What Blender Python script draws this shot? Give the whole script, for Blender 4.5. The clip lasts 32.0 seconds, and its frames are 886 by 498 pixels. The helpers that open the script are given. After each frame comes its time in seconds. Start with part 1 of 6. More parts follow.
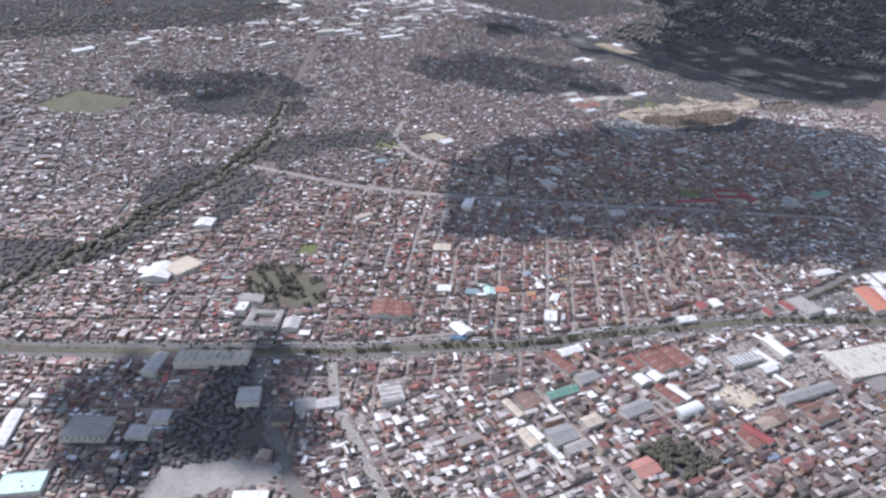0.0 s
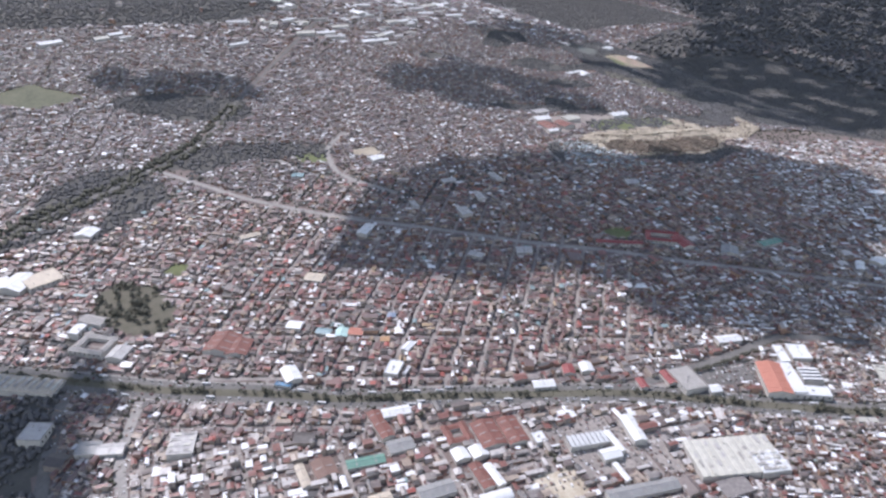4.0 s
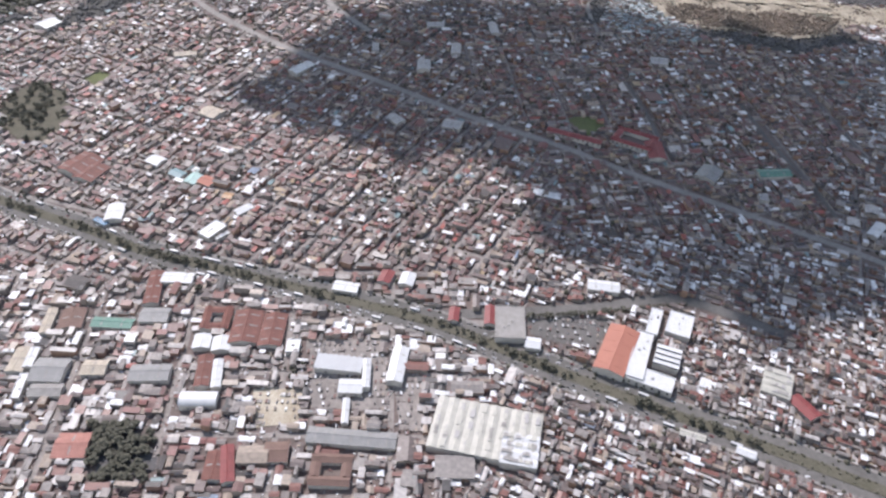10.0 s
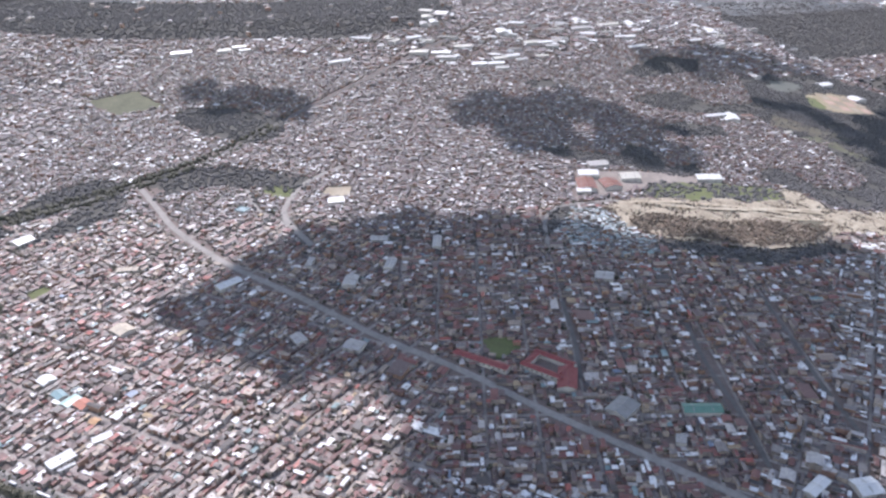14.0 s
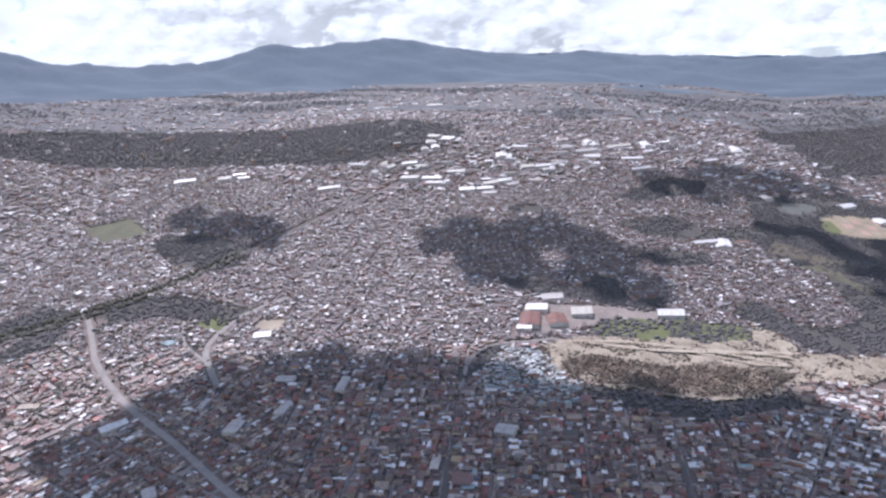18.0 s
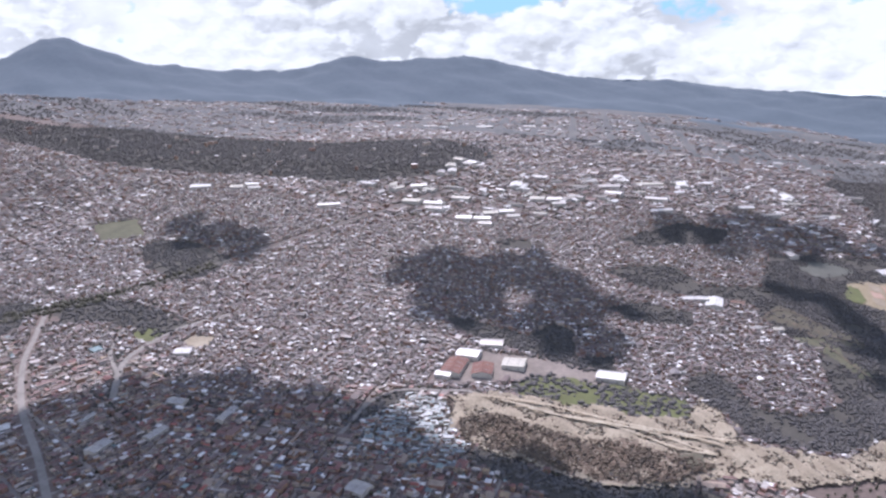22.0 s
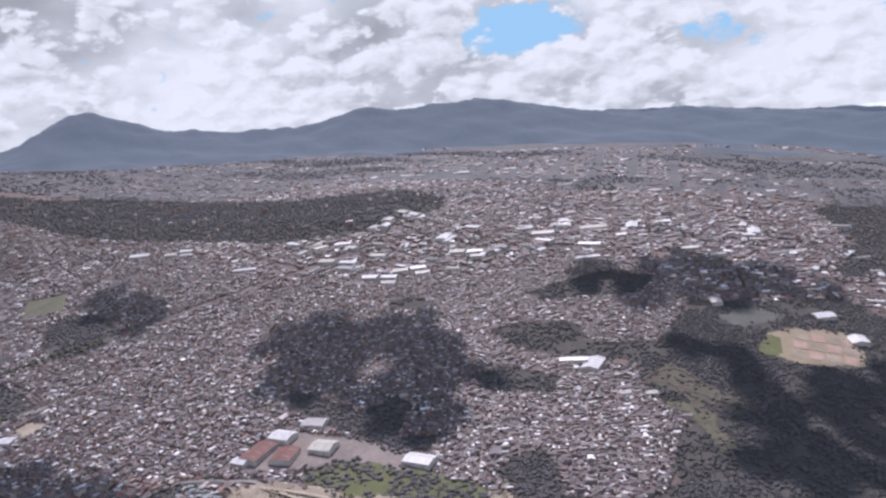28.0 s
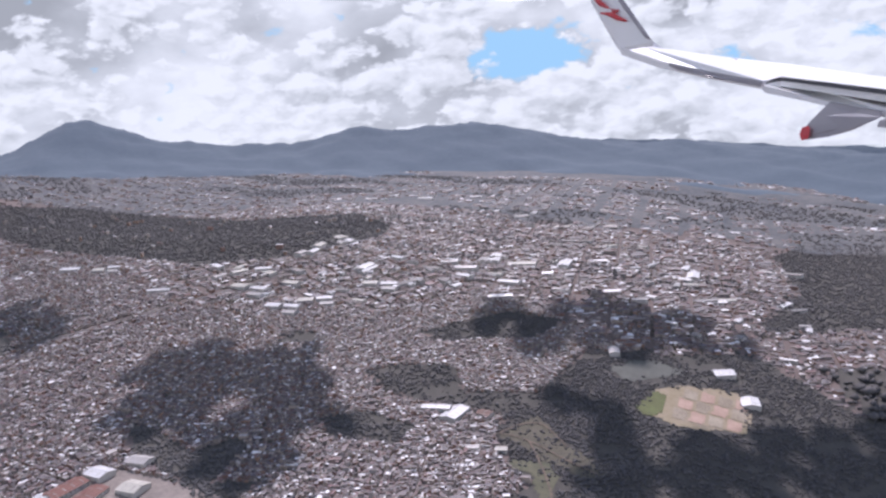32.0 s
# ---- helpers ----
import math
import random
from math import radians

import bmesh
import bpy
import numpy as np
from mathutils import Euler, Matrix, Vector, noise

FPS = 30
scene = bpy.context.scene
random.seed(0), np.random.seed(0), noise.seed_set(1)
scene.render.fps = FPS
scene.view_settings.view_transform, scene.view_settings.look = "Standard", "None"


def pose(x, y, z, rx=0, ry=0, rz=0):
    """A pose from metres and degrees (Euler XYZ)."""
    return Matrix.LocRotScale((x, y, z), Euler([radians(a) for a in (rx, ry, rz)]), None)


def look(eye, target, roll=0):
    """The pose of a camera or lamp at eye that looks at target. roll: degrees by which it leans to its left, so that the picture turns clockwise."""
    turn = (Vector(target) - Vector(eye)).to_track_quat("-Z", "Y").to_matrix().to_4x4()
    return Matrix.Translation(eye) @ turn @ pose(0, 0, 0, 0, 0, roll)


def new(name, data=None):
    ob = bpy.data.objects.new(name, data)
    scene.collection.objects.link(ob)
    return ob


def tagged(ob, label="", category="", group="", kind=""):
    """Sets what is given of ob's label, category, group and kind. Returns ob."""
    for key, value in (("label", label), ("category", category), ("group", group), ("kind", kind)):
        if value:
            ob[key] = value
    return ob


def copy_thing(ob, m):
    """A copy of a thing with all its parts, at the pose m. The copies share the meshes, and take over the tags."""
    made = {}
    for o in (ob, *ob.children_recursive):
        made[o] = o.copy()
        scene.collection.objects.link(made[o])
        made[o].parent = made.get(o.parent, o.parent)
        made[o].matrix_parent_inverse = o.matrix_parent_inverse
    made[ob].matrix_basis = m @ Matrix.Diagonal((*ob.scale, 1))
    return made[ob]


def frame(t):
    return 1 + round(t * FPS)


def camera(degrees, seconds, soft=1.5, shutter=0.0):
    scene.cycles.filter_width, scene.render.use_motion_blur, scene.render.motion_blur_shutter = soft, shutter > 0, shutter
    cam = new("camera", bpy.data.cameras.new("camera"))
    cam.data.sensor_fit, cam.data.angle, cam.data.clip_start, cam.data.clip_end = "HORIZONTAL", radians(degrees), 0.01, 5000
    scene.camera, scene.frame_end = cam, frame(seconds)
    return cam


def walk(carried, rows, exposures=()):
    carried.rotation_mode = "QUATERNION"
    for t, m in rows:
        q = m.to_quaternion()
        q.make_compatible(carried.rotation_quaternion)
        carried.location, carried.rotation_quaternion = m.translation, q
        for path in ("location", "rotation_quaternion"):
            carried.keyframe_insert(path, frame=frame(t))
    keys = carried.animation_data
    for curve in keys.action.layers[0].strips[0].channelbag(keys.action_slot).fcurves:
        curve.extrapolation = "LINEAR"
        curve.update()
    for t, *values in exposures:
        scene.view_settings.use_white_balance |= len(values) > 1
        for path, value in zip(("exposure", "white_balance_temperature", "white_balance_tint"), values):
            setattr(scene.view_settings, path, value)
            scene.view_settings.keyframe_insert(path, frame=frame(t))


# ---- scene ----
# An airliner climbs out over a city in a highland valley; lengths are kept in one scale from start to end.
cam = camera(61.78, 32.0, soft=2.6)
EXPOSURE = 0.18
ROWS = [
    (0, (5.11, 3.82, 247.59), (55.1684, 77.8249, 202.6688), -0.73),
    (0.5, (23.31, 0.14, 247.76), (71.7666, 74.4600, 201.6126), -1.34),
    (1, (41.49, -3.53, 247.92), (90.9663, 71.3917, 203.8960), 0.05),
    (1.5, (59.63, -7.20, 248.09), (109.3780, 66.6455, 202.5723), 1.05),
    (2, (77.71, -10.85, 248.24), (124.5012, 66.5331, 205.5435), 1.76),
    (2.5, (95.77, -14.41, 248.40), (139.4809, 64.0908, 204.4894), 0.61),
    (3, (113.84, -17.80, 248.53), (156.8073, 61.3816, 205.1318), 0.65),
    (3.5, (132.43, -19.42, 248.10), (174.4931, 60.2036, 204.6221), 0.22),
    (4, (151.01, -20.85, 247.64), (192.9018, 57.9745, 202.5674), 0.27),
    (4.5, (169.57, -22.11, 247.17), (211.2001, 57.1606, 202.6377), 1.11),
    (6.5, (243.05, -25.01, 245.08), (278.2470, 55.2069, 196.8456), 0.32),
    (7, (260.90, -24.74, 244.52), (291.0944, 57.7101, 196.6581), -0.68),
    (7.5, (278.52, -24.03, 243.94), (306.0186, 60.6795, 198.4638), -2.66),
    (8, (295.87, -22.87, 243.35), (319.8754, 59.7234, 192.3474), -1.09),
    (8.5, (312.96, -21.30, 242.76), (332.1218, 57.0553, 183.6586), 0.26),
    (9, (329.96, -19.77, 242.24), (346.2680, 55.8454, 178.8724), 2.40),
    (9.5, (346.67, -17.91, 241.74), (359.7395, 57.3371, 177.1891), 2.50),
    (10, (363.09, -15.74, 241.24), (375.5176, 59.4395, 176.4870), 1.59),
    (10.5, (379.22, -13.30, 240.77), (390.4134, 61.3431, 175.1719), 2.18),
    (11, (395.08, -10.56, 240.32), (405.4692, 66.4740, 177.4141), 1.59),
    (11.5, (410.74, -7.50, 239.90), (418.3459, 74.7058, 183.4714), -0.33),
    (12, (426.26, -4.08, 239.50), (431.5783, 79.6308, 185.0622), -1.51),
    (12.5, (441.73, -0.33, 239.11), (445.5938, 84.5658, 186.4177), -1.83),
    (13, (457.21, 3.71, 238.76), (460.3723, 88.6446, 186.0623), -2.23),
    (13.5, (472.72, 8.01, 238.40), (473.2419, 95.4971, 189.9623), -2.74),
    (14, (488.29, 12.50, 238.06), (488.1109, 102.6244, 194.7182), -2.98),
    (14.5, (503.93, 17.14, 237.72), (500.7207, 110.0851, 200.9577), -3.12),
    (15, (519.60, 22.40, 237.21), (514.5439, 116.7299, 204.4164), -3.28),
    (15.5, (535.30, 27.75, 236.70), (528.4745, 122.8780, 206.6397), -3.87),
    (17.5, (598.38, 50.37, 234.71), (587.6983, 146.5047, 209.3209), -6.04),
    (18, (614.18, 56.64, 234.27), (602.7020, 151.7956, 205.7605), -4.96),
    (18.5, (629.96, 63.16, 233.86), (617.1465, 157.5368, 203.3938), -5.41),
    (19, (645.72, 69.92, 233.47), (630.0729, 164.6896, 205.6550), -6.96),
    (19.5, (661.43, 76.94, 233.12), (644.3384, 171.5080, 205.4609), -6.63),
    (20, (677.08, 84.21, 232.79), (659.7927, 179.2808, 207.0435), -4.96),
    (20.5, (692.65, 91.73, 232.51), (670.1181, 184.8836, 203.9545), -3.04),
    (21, (708.15, 99.45, 232.27), (683.3163, 192.4528, 205.1683), -2.06),
    (21.5, (723.59, 107.35, 232.08), (697.7055, 200.2570, 205.6667), -2.47),
    (22, (738.97, 115.37, 231.92), (713.8254, 208.6926, 206.2583), -1.93),
    (22.5, (754.48, 122.94, 231.87), (728.3513, 215.9450, 206.0219), -1.94),
    (23, (769.93, 130.60, 231.85), (741.4339, 223.4945, 208.2095), -3.40),
    (23.5, (785.34, 138.36, 231.85), (755.8494, 231.7580, 211.6899), -3.94),
    (24, (800.69, 146.23, 231.87), (771.1300, 239.9129, 213.1623), -4.65),
    (24.5, (816.01, 154.24, 231.90), (785.1459, 247.6596, 214.0147), -4.54),
    (25, (831.29, 162.42, 231.94), (800.2637, 255.4177, 212.2062), -3.95),
    (25.5, (846.52, 170.79, 231.98), (814.2332, 262.8980, 210.2140), -4.29),
    (27.5, (906.91, 206.05, 232.11), (871.1498, 297.3365, 212.4386), -7.55),
    (28, (922.00, 215.15, 232.12), (885.8666, 306.2474, 212.2144), -6.57),
    (28.5, (937.08, 224.37, 232.12), (900.4300, 314.9998, 211.0799), -6.46),
    (29, (952.18, 233.66, 232.12), (914.8553, 324.4956, 213.2329), -7.37),
    (29.5, (967.12, 243.17, 232.16), (931.2769, 334.5762, 213.1565), -6.18),
    (30, (982.05, 252.69, 232.19), (948.2152, 344.7569, 212.7003), -4.08),
    (30.5, (996.94, 262.19, 232.21), (961.1479, 353.1242, 210.9766), -6.56),
    (31, (1011.79, 271.63, 232.24), (974.6644, 362.3762, 212.5480), -4.36),
    (31.5, (1026.61, 281.02, 232.26), (988.9607, 371.5794, 212.7025), -3.26),
    (32, (1041.42, 290.38, 232.29), (1001.2978, 380.3585, 215.1130), -4.13),
]
walk(cam, [(t, look(eye, aim, roll)) for t, eye, aim, roll in ROWS], [(0.0, EXPOSURE + 0.06, 5620, 20), (4.0, EXPOSURE + 0.05, 5640, 20), (7.0, EXPOSURE + 0.05, 5700, 21), (9.0, EXPOSURE + 0.00, 5840, 19), (10.0, EXPOSURE - 0.03, 5870, 19),
     (12.0, EXPOSURE + 0.10, 5840, 20), (13.0, EXPOSURE + 0.16, 5820, 20), (14.0, EXPOSURE + 0.28, 5700, 21), (15.0, EXPOSURE + 0.29, 5500, 20), (17.0, EXPOSURE + 0.10, 5580, 25),
     (19.0, EXPOSURE + 0.05, 5660, 26), (22.0, EXPOSURE + 0.00, 5720, 27), (23.0, EXPOSURE - 0.10, 5720, 27), (25.0, EXPOSURE - 0.31, 5790, 29), (30.0, EXPOSURE - 0.27, 5790, 29), (32.0, EXPOSURE - 0.21, 5790, 29)])

# ---- sky, sun ----
SUN_EL, SUN_AZ = 52.0, 20.0        # degrees above the ground; degrees to the left of +y
sun_dir = Vector((-math.sin(radians(SUN_AZ)) * math.cos(radians(SUN_EL)), math.cos(radians(SUN_AZ)) * math.cos(radians(SUN_EL)), math.sin(radians(SUN_EL))))
sun = new("sun", bpy.data.lights.new("sun", "SUN"))
sun.data.energy, sun.data.angle, sun.data.color = 5.0, radians(0.55), (1.0, 0.92, 0.80)
sun.matrix_world = look(sun_dir * 3000, (0, 0, 0))

world = bpy.data.worlds.new("sky")
scene.world = world
world.use_nodes = True
wt = world.node_tree
wt.nodes.clear()


def wnode(kind, **values):
    n = wt.nodes.new(kind)
    for k, v in values.items():
        n.inputs[int(k[1:])].default_value = v
    return n


sky = wt.nodes.new("ShaderNodeTexSky")
sky.sky_type, sky.sun_disc = "NISHITA", False
sky.sun_elevation, sky.sun_rotation = radians(SUN_EL), radians(-SUN_AZ)
sky.altitude = 1800
w_geo = wt.nodes.new("ShaderNodeTexCoord")
w_vec = wt.nodes.new("ShaderNodeVectorMath")
w_vec.operation = "MULTIPLY"
w_vec.inputs[1].default_value = (1.0, 1.0, 2.0)
wt.links.new(w_geo.outputs["Generated"], w_vec.inputs[0])
cover = wnode("ShaderNodeTexNoise", _2=2.6, _3=7.0, _4=0.55)
w_low = wt.nodes.new("ShaderNodeVectorMath")
w_low.operation = "ADD"
w_low.inputs[1].default_value = (0.0, 0.0, 0.09)
wt.links.new(w_vec.outputs[0], w_low.inputs[0])
lumps, lumps_up = (wnode("ShaderNodeTexNoise", _2=4.8, _3=13.0, _4=0.66) for _ in range(2))
for n in (cover, lumps):
    wt.links.new(w_vec.outputs[0], n.inputs["Vector"])
wt.links.new(w_low.outputs[0], lumps_up.inputs["Vector"])
w_dif, w_mad = wt.nodes.new("ShaderNodeMath"), wnode("ShaderNodeMath", _1=2.5, _2=0.50)
w_dif.operation, w_mad.operation = "SUBTRACT", "MULTIPLY_ADD"
wt.links.new(lumps.outputs[0], w_dif.inputs[0])
wt.links.new(lumps_up.outputs[0], w_dif.inputs[1])
wt.links.new(w_dif.outputs[0], w_mad.inputs[0])
cover_ramp = wt.nodes.new("ShaderNodeValToRGB")
cover_ramp.color_ramp.elements[0].position, cover_ramp.color_ramp.elements[1].position = 0.385, 0.42
lump_ramp = wt.nodes.new("ShaderNodeValToRGB")
e0, e1 = lump_ramp.color_ramp.elements
mid_grey = lump_ramp.color_ramp.elements.new(0.40)
mid_grey.color = (0.72, 0.785, 0.72, 1)
e0, e1 = lump_ramp.color_ramp.elements[0], lump_ramp.color_ramp.elements[2]
e0.position, e0.color = 0.02, (0.40, 0.445, 0.41, 1)
e1.position, e1.color = 0.70, (0.92, 1.0, 0.92, 1)
# a clear gap in the cloud over the range
w_far, w_gap, w_sum = wt.nodes.new("ShaderNodeVectorMath"), wt.nodes.new("ShaderNodeMapRange"), wt.nodes.new("ShaderNodeMath")
w_far.operation, w_sum.operation = "DISTANCE", "SUBTRACT"
w_far.inputs[1].default_value = (-0.165, 0.98, 0.17)
wt.links.new(w_vec.outputs[0], w_far.inputs[0])
w_gap.inputs[1].default_value, w_gap.inputs[2].default_value, w_gap.inputs[3].default_value, w_gap.inputs[4].default_value = 0.0, 0.17, 0.22, -0.05
wt.links.new(w_far.outputs["Value"], w_gap.inputs[0])
wt.links.new(cover.outputs[0], w_sum.inputs[0])
wt.links.new(w_gap.outputs[0], w_sum.inputs[1])
# fewer clouds overhead than along the horizon
w_sep, w_up, w_high = wt.nodes.new("ShaderNodeSeparateXYZ"), wt.nodes.new("ShaderNodeMapRange"), wt.nodes.new("ShaderNodeMath")
w_high.operation = "SUBTRACT"
w_up.inputs[1].default_value, w_up.inputs[2].default_value, w_up.inputs[3].default_value, w_up.inputs[4].default_value = 0.2, 0.6, 0.0, 0.21
wt.links.new(w_geo.outputs["Generated"], w_sep.inputs[0])
wt.links.new(w_sep.outputs["Z"], w_up.inputs[0])
wt.links.new(w_sum.outputs[0], w_high.inputs[0])
wt.links.new(w_up.outputs[0], w_high.inputs[1])
wt.links.new(w_high.outputs[0], cover_ramp.inputs[0])
# billows
w_warp, w_puff, w_pv, w_ps = wnode("ShaderNodeTexNoise", _2=9.0, _3=4.0), wt.nodes.new("ShaderNodeTexVoronoi"), wt.nodes.new("ShaderNodeVectorMath"), wnode("ShaderNodeMath", _1=-0.55)
wt.links.new(w_vec.outputs[0], w_warp.inputs["Vector"])
w_pv.operation, w_ps.operation = "MULTIPLY_ADD", "MULTIPLY_ADD"
w_pv.inputs[1].default_value = (0.14, 0.14, 0.14)
wt.links.new(w_warp.outputs["Color"], w_pv.inputs[0])
wt.links.new(w_vec.outputs[0], w_pv.inputs[2])
w_puff.inputs["Scale"].default_value, w_puff.inputs["Detail"].default_value, w_puff.inputs["Roughness"].default_value = 8.0, 3.0, 0.55
wt.links.new(w_pv.outputs[0], w_puff.inputs["Vector"])
wt.links.new(w_puff.outputs["Distance"], w_ps.inputs[0])
w_ball = wnode("ShaderNodeMath", _1=0.47)
w_ball.operation = "ADD"
wt.links.new(w_mad.outputs[0], w_ball.inputs[0])
wt.links.new(w_ball.outputs[0], w_ps.inputs[2])
wt.links.new(w_ps.outputs[0], lump_ramp.inputs[0])
b_sky, b_cloud, b_mix = wnode("ShaderNodeBackground", _1=0.15), wnode("ShaderNodeBackground", _1=1.35), wt.nodes.new("ShaderNodeMixShader")
wt.links.new(sky.outputs[0], b_sky.inputs[0])
wt.links.new(lump_ramp.outputs[0], b_cloud.inputs[0])
wt.links.new(cover_ramp.outputs[0], b_mix.inputs[0])
wt.links.new(b_sky.outputs[0], b_mix.inputs[1])
wt.links.new(b_cloud.outputs[0], b_mix.inputs[2])
w_out = wt.nodes.new("ShaderNodeOutputWorld")
wt.links.new(b_mix.outputs[0], w_out.inputs[0])

# ---- materials ----


def material(name, colour, rough=0.85, metal=0.0, scale=0.3, spread=0.25, second=None, bump=0.0, fine=3.0):
    """A surface with two scales of noise between colour and a second colour."""
    m = bpy.data.materials.new(name)
    m.use_nodes = True
    nt = m.node_tree
    b = nt.nodes["Principled BSDF"]
    b.inputs["Roughness"].default_value, b.inputs["Metallic"].default_value = rough, metal
    co = nt.nodes.new("ShaderNodeTexCoord")
    n1, n2 = nt.nodes.new("ShaderNodeTexNoise"), nt.nodes.new("ShaderNodeTexNoise")
    n1.inputs["Scale"].default_value, n2.inputs["Scale"].default_value = scale, scale * fine * 2
    n1.inputs["Detail"].default_value, n2.inputs["Detail"].default_value = 4, 3
    for n in (n1, n2):
        nt.links.new(co.outputs["Object"], n.inputs["Vector"])
    add = nt.nodes.new("ShaderNodeMath")
    add.operation = "ADD"
    nt.links.new(n1.outputs[0], add.inputs[0])
    nt.links.new(n2.outputs[0], add.inputs[1])
    ramp = nt.nodes.new("ShaderNodeValToRGB")
    half = nt.nodes.new("ShaderNodeMath")
    half.operation, half.inputs[1].default_value = "MULTIPLY", 0.5
    nt.links.new(add.outputs[0], half.inputs[0])
    nt.links.new(half.outputs[0], ramp.inputs[0])
    second = second or tuple(c * (1 - spread) for c in colour)
    ramp.color_ramp.elements[0].position, ramp.color_ramp.elements[1].position = 0.36, 0.64
    ramp.color_ramp.elements[0].color, ramp.color_ramp.elements[1].color = (*second, 1), (*colour, 1)
    nt.links.new(ramp.outputs[0], b.inputs["Base Color"])
    if bump:
        bp = nt.nodes.new("ShaderNodeBump")
        bp.inputs["Strength"].default_value, bp.inputs["Distance"].default_value = bump, 1.0
        nt.links.new(n2.outputs[0], bp.inputs["Height"])
        nt.links.new(bp.outputs[0], b.inputs["Normal"])
    return m


def many_coloured(name, colours, rough, per_object=False, stain=0.35, scale=0.6):
    """Each house takes one of the colours; stains and streaks vary it."""
    m = bpy.data.materials.new(name)
    m.use_nodes = True
    nt = m.node_tree
    b = nt.nodes["Principled BSDF"]
    b.inputs["Roughness"].default_value = rough
    if per_object:
        src = nt.nodes.new("ShaderNodeObjectInfo").outputs["Random"]
    else:
        src = nt.nodes.new("ShaderNodeNewGeometry").outputs["Random Per Island"]
    ramp = nt.nodes.new("ShaderNodeValToRGB")
    ramp.color_ramp.interpolation = "CONSTANT"
    while len(ramp.color_ramp.elements) < len(colours):
        ramp.color_ramp.elements.new(0.5)
    total, at = sum(c[0] for c in colours), 0.0
    for e, (share, colour) in zip(ramp.color_ramp.elements, colours):
        e.position, e.color = at / total, (*colour, 1)
        at += share
    nt.links.new(src, ramp.inputs[0])
    co, n1 = nt.nodes.new("ShaderNodeTexCoord"), nt.nodes.new("ShaderNodeTexNoise")
    n1.inputs["Scale"].default_value, n1.inputs["Detail"].default_value = scale, 5
    nt.links.new(co.outputs["Object"], n1.inputs["Vector"])
    r2 = nt.nodes.new("ShaderNodeMapRange")
    r2.inputs[1].default_value, r2.inputs[2].default_value = 0.3, 0.7
    r2.inputs[3].default_value, r2.inputs[4].default_value = 1 - stain, 1.0 + stain * 0.2
    nt.links.new(n1.outputs[0], r2.inputs[0])
    mul = nt.nodes.new("ShaderNodeVectorMath")
    mul.operation = "SCALE"
    nt.links.new(ramp.outputs[0], mul.inputs[0])
    nt.links.new(r2.outputs[0], mul.inputs["Scale"])
    nt.links.new(mul.outputs[0], b.inputs["Base Color"])
    return m


ROOFS = [(8, (0.44, 0.40, 0.37)), (8.5, (0.70, 0.69, 0.68)), (13, (0.215, 0.185, 0.17)), (22, (0.138, 0.096, 0.088)), (20, (0.158, 0.086, 0.076)),
         (13, (0.195, 0.076, 0.066)), (2.6, (0.30, 0.085, 0.065)), (11, (0.30, 0.235, 0.185)), (15, (0.072, 0.060, 0.056)), (1.0, (0.20, 0.27, 0.27)), (0.8, (0.20, 0.24, 0.31)), (1.4, (0.33, 0.24, 0.14))]
# Haze over the far houses is put into these muted roof colours.
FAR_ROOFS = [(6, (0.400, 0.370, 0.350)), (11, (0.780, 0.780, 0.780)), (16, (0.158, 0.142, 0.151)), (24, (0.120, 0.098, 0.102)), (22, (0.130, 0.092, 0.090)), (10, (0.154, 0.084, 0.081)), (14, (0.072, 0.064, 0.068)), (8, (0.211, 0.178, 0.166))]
WALLS = [(4, (0.42, 0.355, 0.30)), (4, (0.29, 0.25, 0.225)), (2, (0.36, 0.235, 0.17)), (2, (0.50, 0.45, 0.42)), (2, (0.28, 0.175, 0.14)), (2, (0.21, 0.185, 0.175))]
PALE_ROOFS = [(17, (0.43, 0.40, 0.38)), (14, (0.72, 0.72, 0.72)), (20, (0.23, 0.205, 0.19)), (18, (0.145, 0.115, 0.105)), (15, (0.19, 0.085, 0.068)), (8, (0.078, 0.072, 0.07)), (8, (0.31, 0.25, 0.20))]
TEAL_ROOFS = [(30, (0.288, 0.336, 0.344)), (20, (0.192, 0.240, 0.248)), (14, (0.496, 0.520, 0.528)), (14, (0.112, 0.120, 0.128)), (8, (0.176, 0.104, 0.080))]
M_ROOF = many_coloured("sheet_roofs", ROOFS, 0.55)
M_ROOF_FAR = many_coloured("hazed_roofs", FAR_ROOFS, 0.6)
M_ROOF_PALE = many_coloured("pale_sheet_roofs", PALE_ROOFS, 0.5)
M_ROOF_TEAL = many_coloured("bluish_sheet_roofs", TEAL_ROOFS, 0.5)
M_WALL = many_coloured("house_walls", WALLS, 0.9)
M_ROOF1 = many_coloured("sheet_roof_single", ROOFS, 0.55, True)
M_WALL1 = many_coloured("house_wall_single", WALLS, 0.9, True)
M_GROUND = material("dusty_ground", (0.18, 0.142, 0.125), 0.95, scale=0.02, second=(0.11, 0.086, 0.077), fine=12)
M_ASPHALT = material("asphalt", (0.15, 0.14, 0.13), 0.9, scale=0.08, spread=0.35)
M_PALE_ROAD = material("concrete_road", (0.28, 0.26, 0.24), 0.9, scale=0.08, spread=0.3)
M_STREET = material("pale_side_street", (0.31, 0.275, 0.25), 0.92, scale=0.1, spread=0.4)
M_LEAF = material("foliage", (0.108, 0.102, 0.072), 0.9, scale=0.12, second=(0.062, 0.06, 0.045))
# Haze over the woods is put in as a greyer, bluer leaf colour.
M_LEAF2 = material("woodland", (0.118, 0.112, 0.112), 0.95, scale=0.03, second=(0.085, 0.082, 0.080), fine=8)
